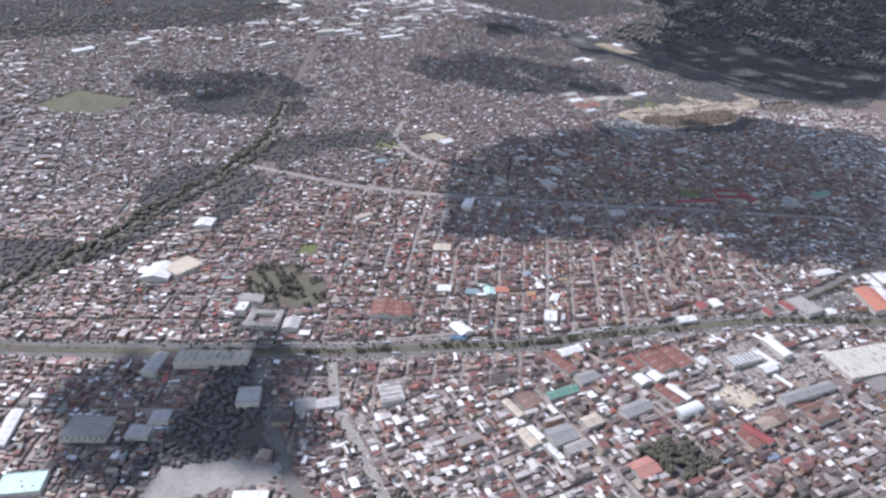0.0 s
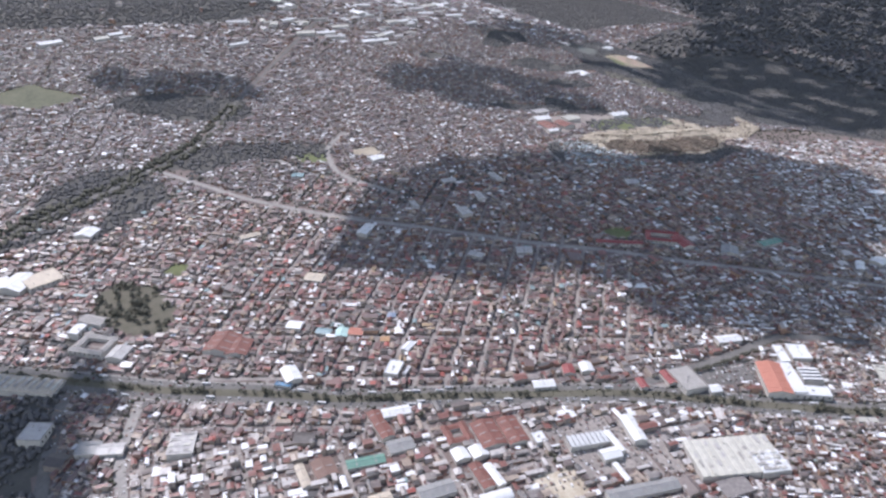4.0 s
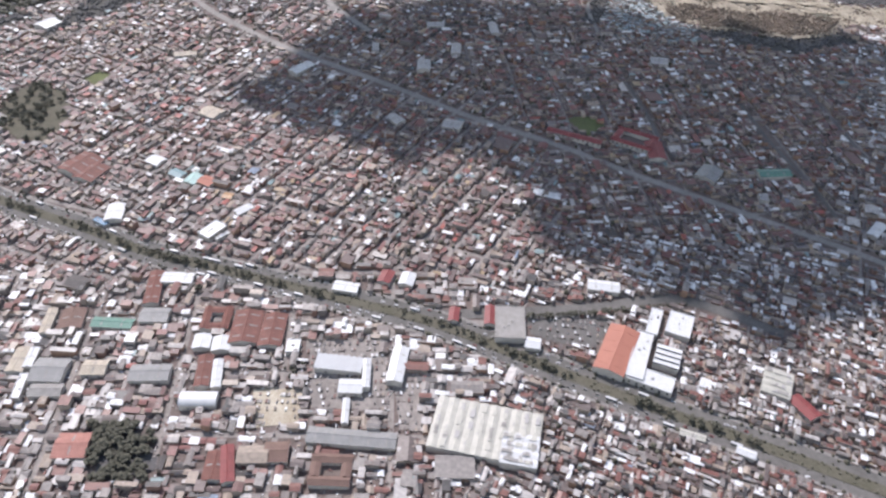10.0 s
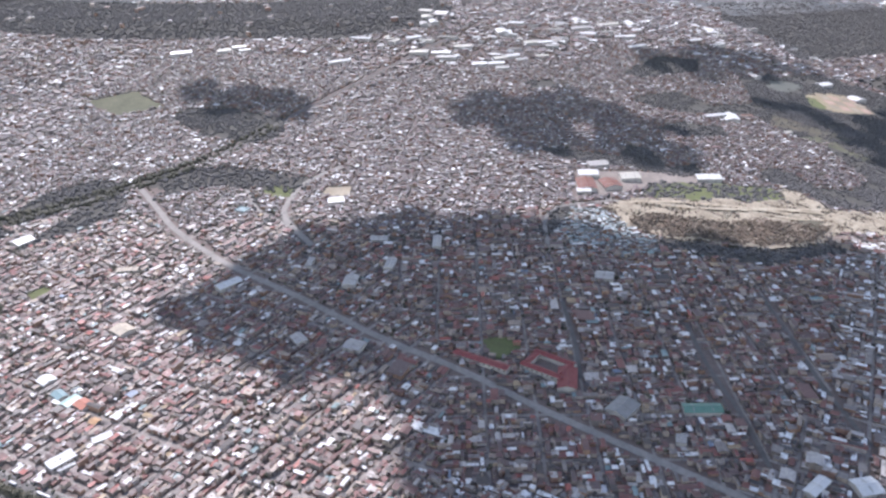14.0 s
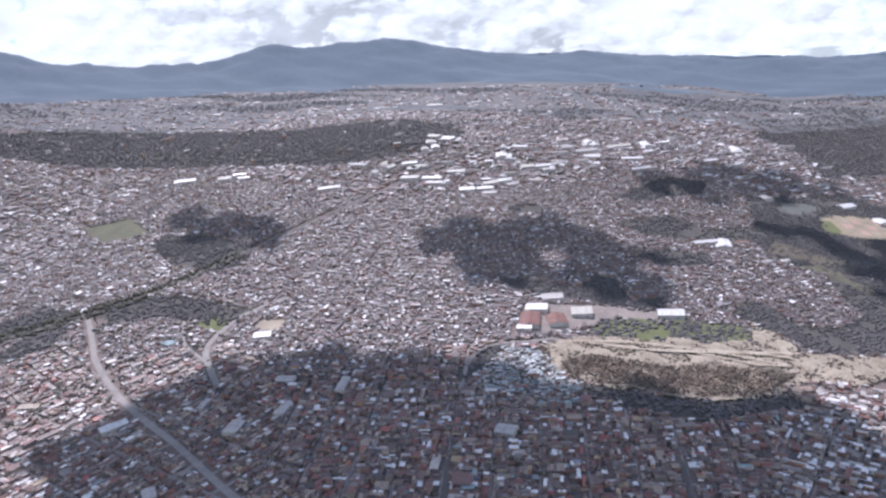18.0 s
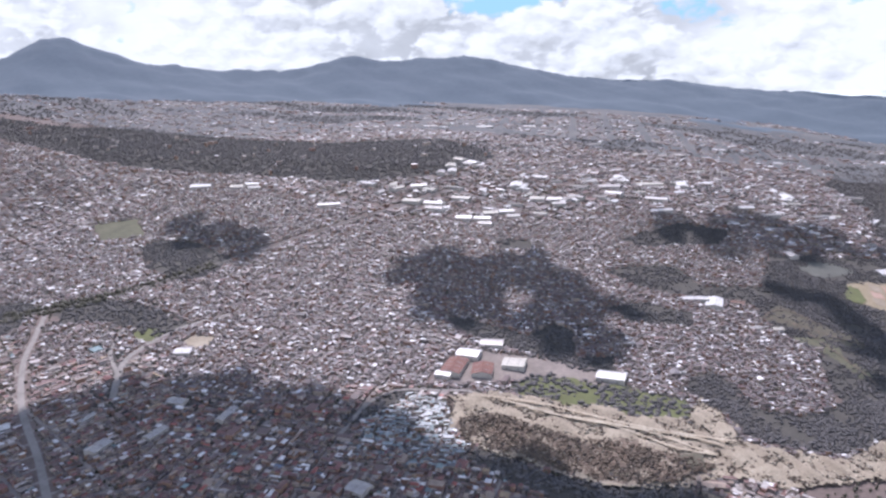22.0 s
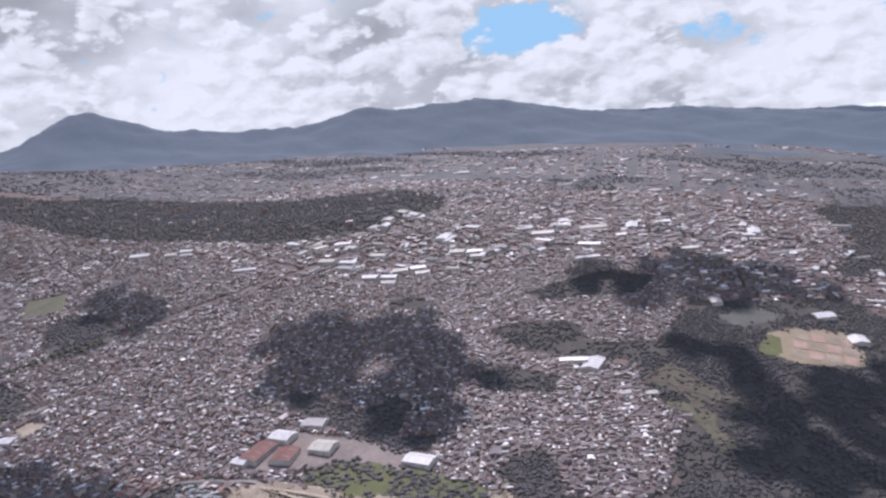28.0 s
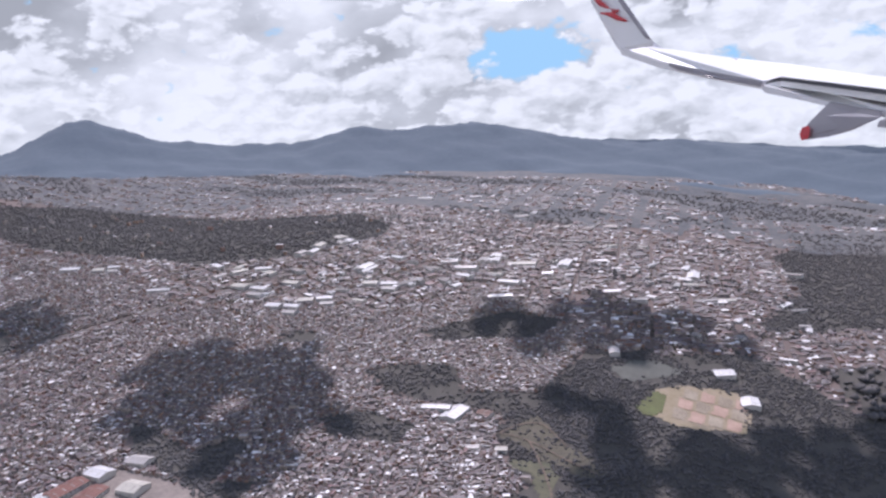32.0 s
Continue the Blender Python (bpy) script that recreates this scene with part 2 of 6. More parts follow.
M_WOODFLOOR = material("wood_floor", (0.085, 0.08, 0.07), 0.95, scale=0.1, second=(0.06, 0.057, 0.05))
M_TRUNK = material("bark", (0.14, 0.10, 0.07), 0.95)
M_GRASS = material("grass", (0.125, 0.145, 0.055), 0.95, scale=0.08, second=(0.095, 0.10, 0.045))
M_DRYGRASS = material("dry_grass", (0.13, 0.125, 0.08), 0.95, scale=0.05, second=(0.075, 0.08, 0.05))
M_QUARRY = material("bare_earth", (0.37, 0.325, 0.25), 0.95, scale=0.06, second=(0.20, 0.165, 0.12), fine=6)
M_VERGE = material("trodden_verge", (0.12, 0.108, 0.082), 0.95, scale=0.15, second=(0.08, 0.075, 0.05))
M_YARD = material("worn_concrete_yard", (0.26, 0.225, 0.20), 0.95, scale=0.06, spread=0.35)
M_TERRACE = material("pale_dug_earth", (0.50, 0.45, 0.36), 0.95, scale=0.12, second=(0.30, 0.25, 0.18), fine=5)
M_SPOIL = material("spoil", (0.19, 0.145, 0.11), 0.95, scale=0.05, second=(0.085, 0.072, 0.058), fine=5)
M_PLOUGHED = material("ploughed_soil", (0.30, 0.25, 0.18), 0.95, scale=0.05, second=(0.24, 0.20, 0.12))
M_BED = material("soil_bed", (0.42, 0.30, 0.24), 0.95, scale=0.1, second=(0.30, 0.21, 0.16))
M_SLATE = material("grey_field", (0.12, 0.125, 0.11), 0.95, scale=0.05)
# Foothill haze is put into the bluish second colour of this land.
M_FARLAND = material("hazed_far_fields", (0.145, 0.14, 0.135), 0.95, scale=0.012, second=(0.065, 0.075, 0.085), fine=4)
M_RUBBER = material("tyre_rubber", (0.03, 0.03, 0.03), 0.8)
M_GLASS = material("dark_glass", (0.03, 0.035, 0.04), 0.15)


def sheet(name, colour, rough=0.5, stain=0.3):
    """Ribbed roofing sheet: bands of panels, streaks and dirt."""
    m = material(name, colour, rough, scale=0.35, spread=stain)
    nt = m.node_tree
    b = nt.nodes["Principled BSDF"]
    wave, co = nt.nodes.new("ShaderNodeTexWave"), nt.nodes.new("ShaderNodeTexCoord")
    wave.inputs["Scale"].default_value, wave.inputs["Distortion"].default_value = 0.55, 0.6
    nt.links.new(co.outputs["Object"], wave.inputs["Vector"])
    r = nt.nodes.new("ShaderNodeMapRange")
    r.inputs[3].default_value, r.inputs[4].default_value = 0.78, 1.05
    nt.links.new(wave.outputs["Fac"], r.inputs[0])
    mul = nt.nodes.new("ShaderNodeVectorMath")
    mul.operation = "SCALE"
    old = b.inputs["Base Color"].links[0].from_socket
    nt.links.new(old, mul.inputs[0])
    nt.links.new(r.outputs[0], mul.inputs["Scale"])
    nt.links.new(mul.outputs[0], b.inputs["Base Color"])
    return m


M_WHITE = sheet("white_sheet", (0.63, 0.63, 0.63), 0.45, 0.14)
M_GREYW = sheet("pale_grey_sheet", (0.43, 0.41, 0.395))
M_GREY = sheet("grey_sheet", (0.27, 0.265, 0.258))
M_CONCRETE = sheet("concrete_roof", (0.34, 0.32, 0.30), 0.9)
M_CREAM = sheet("cream_sheet", (0.50, 0.48, 0.42), 0.6, 0.25)
M_TAN = sheet("tan_sheet", (0.50, 0.43, 0.34), 0.7)
M_RUST = sheet("rust_sheet", (0.21, 0.085, 0.065), 0.75, 0.45)
M_BROWN = sheet("brown_sheet", (0.20, 0.125, 0.10), 0.8)
M_RED = sheet("red_sheet", (0.25, 0.058, 0.055), 0.6)
M_PINK = sheet("brick_red_roof", (0.42, 0.20, 0.16), 0.8)
M_ORANGE = sheet("orange_tile", (0.40, 0.16, 0.11), 0.7, 0.15)
M_AMBER = sheet("amber_sheet", (0.46, 0.27, 0.13))
M_GREEN = sheet("green_sheet", (0.13, 0.26, 0.205))
M_TEAL = sheet("teal_sheet", (0.21, 0.31, 0.33))
M_PALETEAL = sheet("pale_teal_sheet", (0.42, 0.58, 0.54))
M_BLUE = sheet("blue_sheet", (0.13, 0.27, 0.42))
M_AIRCRAFT = material("white_aircraft_paint", (0.8, 0.8, 0.8), 0.3, scale=0.8, spread=0.06)
M_SIGNAL = material("red_aircraft_paint", (0.58, 0.035, 0.05), 0.3, scale=0.8, spread=0.08)
M_PLASTER = material("plaster", (0.55, 0.52, 0.48), 0.9, spread=0.3)
# Haze is put into the mountains' blue base colour and a steady glow.
M_HILL = material("hazed_mountain", (0.036, 0.054, 0.066), 1.0, scale=0.006, second=(0.018, 0.032, 0.044), fine=6)
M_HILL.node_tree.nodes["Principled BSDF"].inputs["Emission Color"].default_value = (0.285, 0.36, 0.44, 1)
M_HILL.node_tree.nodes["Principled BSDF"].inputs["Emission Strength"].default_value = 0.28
M_CLOUD = material("cloud", (0.9, 0.9, 0.9), 1.0, scale=0.01, spread=0.1)

# ---- the lie of the land ----
LAND = (0.0178, -0.0474, 0.1128, -0.0841, 0.0394, -0.1467)
LAND_FAR = (0.0267, -0.0404, 0.1399, -0.0978, 0.0558, -0.1491)
SCALE = 250.0


def ground_z(x, y):
    """Height of the valley floor, for numbers or arrays."""
    u = (np.clip(np.asarray(x, float) / SCALE, 0, 4.4) - 2) / 2
    v = (np.clip(np.asarray(y, float) / SCALE, 0.3, 4.5) - 2) / 2
    near, beyond = ((c[0] + c[1] * u + c[2] * v + c[3] * u * v + c[4] * v * v + c[5] * u * u) * SCALE for c in (LAND, LAND_FAR))
    low = near + (beyond - near) * np.clip((np.asarray(y, float) - 740) / 280, 0, 1)
    # the land climbs to the foot of the mountains
    out = np.hypot(np.asarray(x, float) - 700, np.asarray(y, float) - 150)
    foot = np.interp(np.degrees(np.arctan2(700 - np.asarray(x, float), np.asarray(y, float) - 150)), (-60, -17, -11, -4, 4, 14, 22, 30, 38, 46, 60), (-10, -5, 24, 57, 80, 100, 112, 126, 147, 172, 180))
    s = np.clip((out - 1050) / 800, 0, 1) ** 1.3 * np.clip((np.asarray(y, float) - 300) / 400, 0, 1)
    return low + (foot - low) * s


def gz(x, y):
    return float(ground_z(x, y))


def mesh_of(name, verts, quads, mats, index=None, smooth=False):
    """A mesh from arrays of places and of faces with as many corners each (3 or 4); several arrays may be given."""
    groups = [np.asarray(q, np.int64) for q in (quads if isinstance(quads, list) else [quads])]
    me = bpy.data.meshes.new(name)
    me.vertices.add(len(verts))
    me.vertices.foreach_set("co", np.asarray(verts, np.float32).ravel())
    loops = np.concatenate([g.ravel() for g in groups])
    sizes = np.concatenate([np.full(len(g), g.shape[1]) for g in groups])
    me.loops.add(len(loops))
    me.loops.foreach_set("vertex_index", loops.astype(np.int32))
    me.polygons.add(len(sizes))
    me.polygons.foreach_set("loop_start", np.r_[0, np.cumsum(sizes)[:-1]].astype(np.int32))
    for m in mats:
        me.materials.append(m)
    if index is not None:
        me.polygons.foreach_set("material_index", np.asarray(index, np.int32))
    me.polygons.foreach_set("use_smooth", np.full(len(sizes), smooth))
    me.update(calc_edges=True)
    return me


def part(name, me, parent=None, label=""):
    ob = new(name, me)
    ob.parent = parent
    return tagged(ob, label)


def inside(px, py, poly):
    """Which points lie in a polygon."""
    x, y = np.asarray(px, float), np.asarray(py, float)
    res = np.zeros(x.shape, bool)
    for (x0, y0), (x1, y1) in zip(poly, poly[1:] + poly[:1]):
        if y0 != y1:
            res ^= ((y0 > y) != (y1 > y)) & (x < (x1 - x0) * (y - y0) / (y1 - y0) + x0)
    return res


def off_line(px, py, line):
    """Distance of points from a polyline."""
    x, y = np.asarray(px, float), np.asarray(py, float)
    best = np.full(x.shape, 1e9)
    for (x0, y0), (x1, y1) in zip(line, line[1:]):
        l2 = (x1 - x0) ** 2 + (y1 - y0) ** 2
        s = np.clip(((x - x0) * (x1 - x0) + (y - y0) * (y1 - y0)) / l2, 0, 1)
        best = np.minimum(best, np.hypot(x - x0 - s * (x1 - x0), y - y0 - s * (y1 - y0)))
    return best


def curve_through(pts, step=5.0):
    """Points every step metres on a smooth line through pts."""
    p = [np.array(q, float) for q in pts]
    p = [2 * p[0] - p[1], *p, 2 * p[-1] - p[-2]]
    out = []
    for a, b, c, d in zip(p, p[1:], p[2:], p[3:]):
        for s in np.arange(0, 1, step / max(step, np.linalg.norm(c - b))):
            out.append(tuple(0.5 * (2 * b + (c - a) * s + (2 * a - 5 * b + 4 * c - d) * s * s + (3 * b - a - 3 * c + d) * s ** 3)))
    return out + [tuple(p[-2])]


def strip(name, pts, width, mat, dz, label="", category="road", shift=0.0, kind="structure"):
    """A road or band that follows the ground along a line."""
    line = np.array(curve_through(pts))
    t = np.gradient(line, axis=0)
    t /= np.linalg.norm(t, axis=1)[:, None]
    n = np.stack([-t[:, 1], t[:, 0]], 1)
    cols = np.linspace(-width / 2, width / 2, 3) + shift
    v = np.stack([line + n * c for c in cols], 1).reshape(-1, 2)
    k = np.arange(len(line) - 1) * 3
    q = np.concatenate([np.stack([k + j + 1, k + j, k + j + 3, k + j + 4], 1) for j in (0, 1)])
    v = np.c_[v, ground_z(v[:, 0], v[:, 1]) + dz]
    return tagged(new(name, mesh_of(name, v, q, [mat])), label, category, kind=kind)


def patch(name, poly, mat, dz, label, category, cell=3.0, ragged=4.0, relief=0.0):
    """A piece of ground with an uneven edge, made of small cells that follow the land."""
    xs, ys = zip(*poly)
    gx, gy = np.meshgrid(np.arange(min(xs), max(xs), cell), np.arange(min(ys), max(ys), cell), indexing="ij")
    wob = ragged * np.sin(gx * 0.11 + gy * 0.05) * np.cos(gy * 0.13 - gx * 0.04)
    keep = inside(gx + wob, gy + wob, poly)
    i, j = np.nonzero(keep)
    ny = gx.shape[1] + 1
    ids = np.stack([i * ny + j, (i + 1) * ny + j, (i + 1) * ny + j + 1, i * ny + j + 1], 1)
    used, inv = np.unique(ids, return_inverse=True)
    vx, vy = min(xs) + (used // ny) * cell, min(ys) + (used % ny) * cell
    vz = ground_z(vx, vy) + dz
    if relief:
        vz = vz + relief * (np.sin(vx * 0.17 + 0.8 * np.sin(vy * 0.11)) * np.cos(vy * 0.21 + np.sin(vx * 0.09)) + 0.5 * np.sin(vx * 0.43 + vy * 0.37) + 1.5)
    return tagged(new(name, mesh_of(name, np.c_[vx, vy, vz], inv.reshape(-1, 4), [mat], smooth=True)), label, category, kind="structure")

# ---- ground and mountains ----
gx_ = np.r_[np.arange(-4000, -300, 150), np.arange(-300, 1300, 25), np.arange(1300, 4601, 150)].astype(float)
gy_ = np.r_[np.arange(-4000, -100, 150), np.arange(-100, 1600, 25), np.arange(1600, 4201, 100)].astype(float)
GX, GY = np.meshgrid(gx_, gy_, indexing="ij")
ni, nj = GX.shape
ii, jj = np.meshgrid(np.arange(ni - 1), np.arange(nj - 1), indexing="ij")
a_ = (ii * nj + jj).ravel()
ground = tagged(new("ground", mesh_of("ground", np.c_[GX.ravel(), GY.ravel(), (ground_z(GX, GY) - 260 * np.clip((GY - 2350) / 600, 0, 1)).ravel()], np.stack([a_, a_ + nj, a_ + nj + 1, a_ + 1], 1), [M_GROUND], smooth=True)),
                "dusty grey-brown ground of the city valley", "ground", kind="structure")


def ridge_height(th):
    g = lambda c, w: np.exp(-((th - c) / w) ** 2)
    return 125 + 3.0 * th + 52 * g(12.5, 7.5) + 24 * g(21, 2.4) - 20 * g(29, 4) + 62 * g(41, 3.2) - 60 * g(49, 5) + 10 * g(-3, 4)


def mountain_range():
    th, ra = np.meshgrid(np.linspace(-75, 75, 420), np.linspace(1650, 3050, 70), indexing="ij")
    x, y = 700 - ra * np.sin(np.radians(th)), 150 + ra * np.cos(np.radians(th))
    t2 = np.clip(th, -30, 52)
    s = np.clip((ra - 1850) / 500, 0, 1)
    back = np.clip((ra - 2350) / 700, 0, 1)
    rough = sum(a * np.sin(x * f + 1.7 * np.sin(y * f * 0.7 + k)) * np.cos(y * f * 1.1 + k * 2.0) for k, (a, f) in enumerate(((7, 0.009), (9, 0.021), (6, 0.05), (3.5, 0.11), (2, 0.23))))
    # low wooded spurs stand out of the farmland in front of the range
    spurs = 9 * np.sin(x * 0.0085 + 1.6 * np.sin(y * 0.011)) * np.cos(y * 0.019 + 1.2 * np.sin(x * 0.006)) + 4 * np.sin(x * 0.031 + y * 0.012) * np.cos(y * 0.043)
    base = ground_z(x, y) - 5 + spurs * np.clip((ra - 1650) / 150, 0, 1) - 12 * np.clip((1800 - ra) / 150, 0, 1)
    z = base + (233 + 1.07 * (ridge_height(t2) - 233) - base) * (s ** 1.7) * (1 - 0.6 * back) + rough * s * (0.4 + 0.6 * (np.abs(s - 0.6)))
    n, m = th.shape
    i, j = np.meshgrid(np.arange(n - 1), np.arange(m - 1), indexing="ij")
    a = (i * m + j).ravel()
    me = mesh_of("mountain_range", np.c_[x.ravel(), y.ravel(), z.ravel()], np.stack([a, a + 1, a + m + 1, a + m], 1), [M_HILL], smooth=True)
    return tagged(new("hazed_mountain_range", me), "wooded mountain range beyond the city, haze painted as blue glow", "mountain", kind="structure")


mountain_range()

# ---- cloud bank behind the range ----


def cloud_material():
    """Billowing cumulus with lit tops, grey undersides and blue gaps."""
    m = bpy.data.materials.new("cloud_bank")
    m.use_nodes = True
    nt = m.node_tree
    nt.nodes.clear()

    def link(value, socket):
        if isinstance(value, bpy.types.NodeSocket):
            nt.links.new(value, socket)
        else:
            socket.default_value = value

    def maths(op, a, b=0.0, c=0.0):
        n = nt.nodes.new("ShaderNodeMath")
        n.operation = op
        for value, socket in zip((a, b, c), n.inputs):
            link(value, socket)
        return n.outputs[0]

    def vector(op, a, b):
        n = nt.nodes.new("ShaderNodeVectorMath")
        n.operation = op
        link(a, n.inputs[0])
        link(b, n.inputs[1])
        return n.outputs["Value" if op == "DISTANCE" else "Vector"]

    def cloud_noise(p, scale, detail, rough=0.55, colour=False):
        n = nt.nodes.new("ShaderNodeTexNoise")
        n.inputs["Scale"].default_value, n.inputs["Detail"].default_value, n.inputs["Roughness"].default_value = scale, detail, rough
        link(p, n.inputs["Vector"])
        return n.outputs["Color" if colour else 0]

    def puffs(p, scale):
        n = nt.nodes.new("ShaderNodeTexVoronoi")
        n.inputs["Scale"].default_value, n.inputs["Detail"].default_value, n.inputs["Roughness"].default_value = scale, 3.0, 0.5
        link(p, n.inputs["Vector"])
        return n.outputs["Distance"]

    def ramp(value, stops):
        n = nt.nodes.new("ShaderNodeValToRGB")
        while len(n.color_ramp.elements) < len(stops):
            n.color_ramp.elements.new(0.5)
        for e, (at, colour) in zip(n.color_ramp.elements, stops):
            e.position, e.color = at, (*colour, 1)
        link(value, n.inputs[0])
        return n.outputs[0]

    at = nt.nodes.new("ShaderNodeTexCoord").outputs["Object"]
    wide = vector("MULTIPLY", at, (1.0, 1.0, 1.8))
    warp = cloud_noise(wide, 1 / 160, 4.0, colour=True)
    bent = vector("ADD", wide, vector("MULTIPLY", warp, (150.0, 150.0, 150.0)))
    lit_from = (-25.0, 0.0, 60.0)
    ball, ball_up = puffs(bent, 1 / 170), puffs(vector("ADD", bent, lit_from), 1 / 170)
    mass, mass_up = cloud_noise(wide, 1 / 420, 9.0), cloud_noise(vector("ADD", wide, (-40.0, 0.0, 110.0)), 1 / 420, 9.0)
    broad = cloud_noise(wide, 1 / 1000, 2.0)
    height = nt.nodes.new("ShaderNodeSeparateXYZ")
    link(at, height.inputs[0])
    light = maths("MULTIPLY_ADD", maths("SUBTRACT", ball_up, ball), 0.75, 0.66)
    light = maths("MULTIPLY_ADD", maths("SUBTRACT", mass, mass_up), 0.5, light)
    light = maths("MULTIPLY_ADD", maths("SUBTRACT", broad, 0.5), 0.6, light)
    heaps = ramp(light, ((0.15, (0.48, 0.52, 0.49)), (0.42, (0.66, 0.715, 0.67)), (0.64, (0.77, 0.825, 0.77)), (0.88, (0.88, 0.94, 0.88))))
    sheet_light = maths("MULTIPLY_ADD", maths("SUBTRACT", broad, 0.5), 1.7, cloud_noise(wide, 1 / 330, 5.0, 0.5))
    sheet_cloud = ramp(sheet_light, ((0.22, (0.40, 0.435, 0.415)), (0.5, (0.60, 0.65, 0.615)), (0.75, (0.86, 0.92, 0.86))))
    heap_share = ramp(maths("MULTIPLY_ADD", ball, -0.30, maths("MULTIPLY_ADD", mass, 0.95, maths("MULTIPLY_ADD", height.outputs["Z"], -0.0002, 0.27))), ((0.30, (0, 0, 0)), (0.37, (1, 1, 1))))
    layers = nt.nodes.new("ShaderNodeMix")
    layers.data_type = "RGBA"
    link(heap_share, layers.inputs[0])
    link(sheet_cloud, layers.inputs[6])
    link(heaps, layers.inputs[7])
    grey = layers.outputs[2]
    cover = maths("MULTIPLY_ADD", mass, 0.9, 0.36)
    cover = maths("MULTIPLY_ADD", ball, -0.28, cover)
    for centre, reach, depth in (((198, 3008, 447), 380.0, 0.42), ((600, 3048, 294), 190.0, 0.24), ((1302, 2988, 408), 230.0, 0.30), ((845, 3047, 386), 200.0, 0.2)):
        far = vector("DISTANCE", vector("MULTIPLY", at, (1.0, 1.0, 2.6)), (centre[0], centre[1], centre[2] * 2.6))
        cover = maths("SUBTRACT", cover, maths("MULTIPLY", maths("MAXIMUM", maths("SUBTRACT", 1.0, maths("DIVIDE", far, reach)), 0.0), depth))
    share = ramp(cover, ((0.27, (0, 0, 0)), (0.36, (1, 1, 1))))
    mix = nt.nodes.new("ShaderNodeMix")
    mix.data_type = "RGBA"
    link(share, mix.inputs[0])
    mix.inputs[6].default_value = (0.37, 0.67, 0.83, 1)
    link(grey, mix.inputs[7])
    glow, out = nt.nodes.new("ShaderNodeEmission"), nt.nodes.new("ShaderNodeOutputMaterial")
    link(mix.outputs[2], glow.inputs[0])
    nt.links.new(glow.outputs[0], out.inputs[0])
    return m


def sky_backdrop():
    az, up = np.meshgrid(np.radians(np.linspace(-62, 78, 71)), np.linspace(60, 1, 2), indexing="ij")
    up = np.where(up > 30, 60.0, np.interp(np.degrees(az), (-30, 10, 45), (560.0, 640.0, 800.0)))
    ra = 2900.0
    n, m = az.shape
    i, j = np.meshgrid(np.arange(n - 1), np.arange(m - 1), indexing="ij")
    a = (i * m + j).ravel()
    v = np.c_[(700 - ra * np.sin(az)).ravel(), (150 + ra * np.cos(az)).ravel(), up.ravel()]
    me = mesh_of("backdrop_sky", v, np.stack([a, a + 1, a + m + 1, a + m], 1), [cloud_material()], smooth=True)
    return tagged(new("backdrop_sky", me), "bank of white and grey cumulus cloud with blue gaps", "sky", kind="structure")


sky_backdrop()

# ---- roads ----
AVENUE = [(-23, 509), (45, 452), (89, 416), (132, 383), (174, 351), (224, 319), (255, 297), (290, 279), (345, 251), (399, 223), (437, 196), (480, 166), (519, 141), (580, 100), (680, 30)]
BRANCH = [(399, 228), (440, 224), (480, 222), (520, 222), (560, 195)]
DIAGONAL = [(208, 652), (223, 634), (251, 591), (278, 551), (332, 492), (393, 440), (445, 393), (494, 356), (535, 320), (584, 281), (626, 248), (655, 223), (720, 170)]
RAILWAY = [(514, 1047), (386, 868), (315, 767), (261, 687), (194, 636), (131, 608), (75, 581), (21, 568), (-46, 541)]
LOOP = [(399, 658), (370, 626), (360, 588), (363, 559), (390, 512)]
LOOP_B = [(319, 620), (324, 608), (338, 577), (367, 547)]
QUARRY_ROAD = [(564, 501), (568, 540), (581, 563), (615, 573), (630, 576), (651, 571), (682, 569)]
BACK_A = [(562, 424), (562, 381), (559, 344)]
BACK_B = [(693, 429), (691, 378), (688, 336), (689, 288)]
BACK_C = [(633, 396), (632, 352), (635, 310), (634, 275)]
YARD_A = [(97, 262), (101, 296), (112, 350), (120, 379)]
YARD_B = [(131, 240), (138, 282), (142, 315), (157, 351)]
ROADS = [(AVENUE, 16.5), (BRANCH, 6), (DIAGONAL, 9), (RAILWAY, 10), (LOOP, 6), (LOOP_B, 4), (QUARRY_ROAD, 4), (BACK_A, 5), (BACK_B, 5), (BACK_C, 5), (YARD_A, 8), (YARD_B, 7)]
strip("road_avenue", AVENUE, 14.5, M_ASPHALT, 0.25, "wide grey asphalt avenue with a planted median")
strip("median", AVENUE, 5.4, M_VERGE, 0.45, "planted median strip of the wide avenue", "median")
for side in (-1, 1):
    strip("pavement", AVENUE, 1.4, M_PALE_ROAD, 0.34, "pale concrete pavement beside the avenue", "pavement", shift=side * 7.9)
strip("road_branch", BRANCH, 6, M_ASPHALT, 0.28, "grey asphalt street branching off the avenue")
strip("road_diagonal", DIAGONAL, 4.6, M_PALE_ROAD, 0.25, "pale dusty boulevard crossing the city")
strip("road_railway", RAILWAY, 3.6, M_ASPHALT, 0.25, "grey road along a tree-lined gully")
strip("road_loop", LOOP, 5, M_PALE_ROAD, 0.3, "pale curving road beside a sports field")
strip("road_lane", LOOP_B, 3, M_PALE_ROAD, 0.3, "narrow pale road below a wooded bank")
strip("road_quarry", QUARRY_ROAD, 3, M_PALE_ROAD, 0.8, "pale dirt road into the quarry")
for line in (BACK_A, BACK_B, BACK_C):
    strip("road_street", line, 2.6, M_ASPHALT, 0.28, "grey asphalt street between houses")
strip("road_yard", YARD_A, 7, M_ASPHALT, 0.28, "grey asphalt street beside dark trees")
strip("road_yard", YARD_B, 6, M_PALE_ROAD, 0.28, "pale street with trees along it")

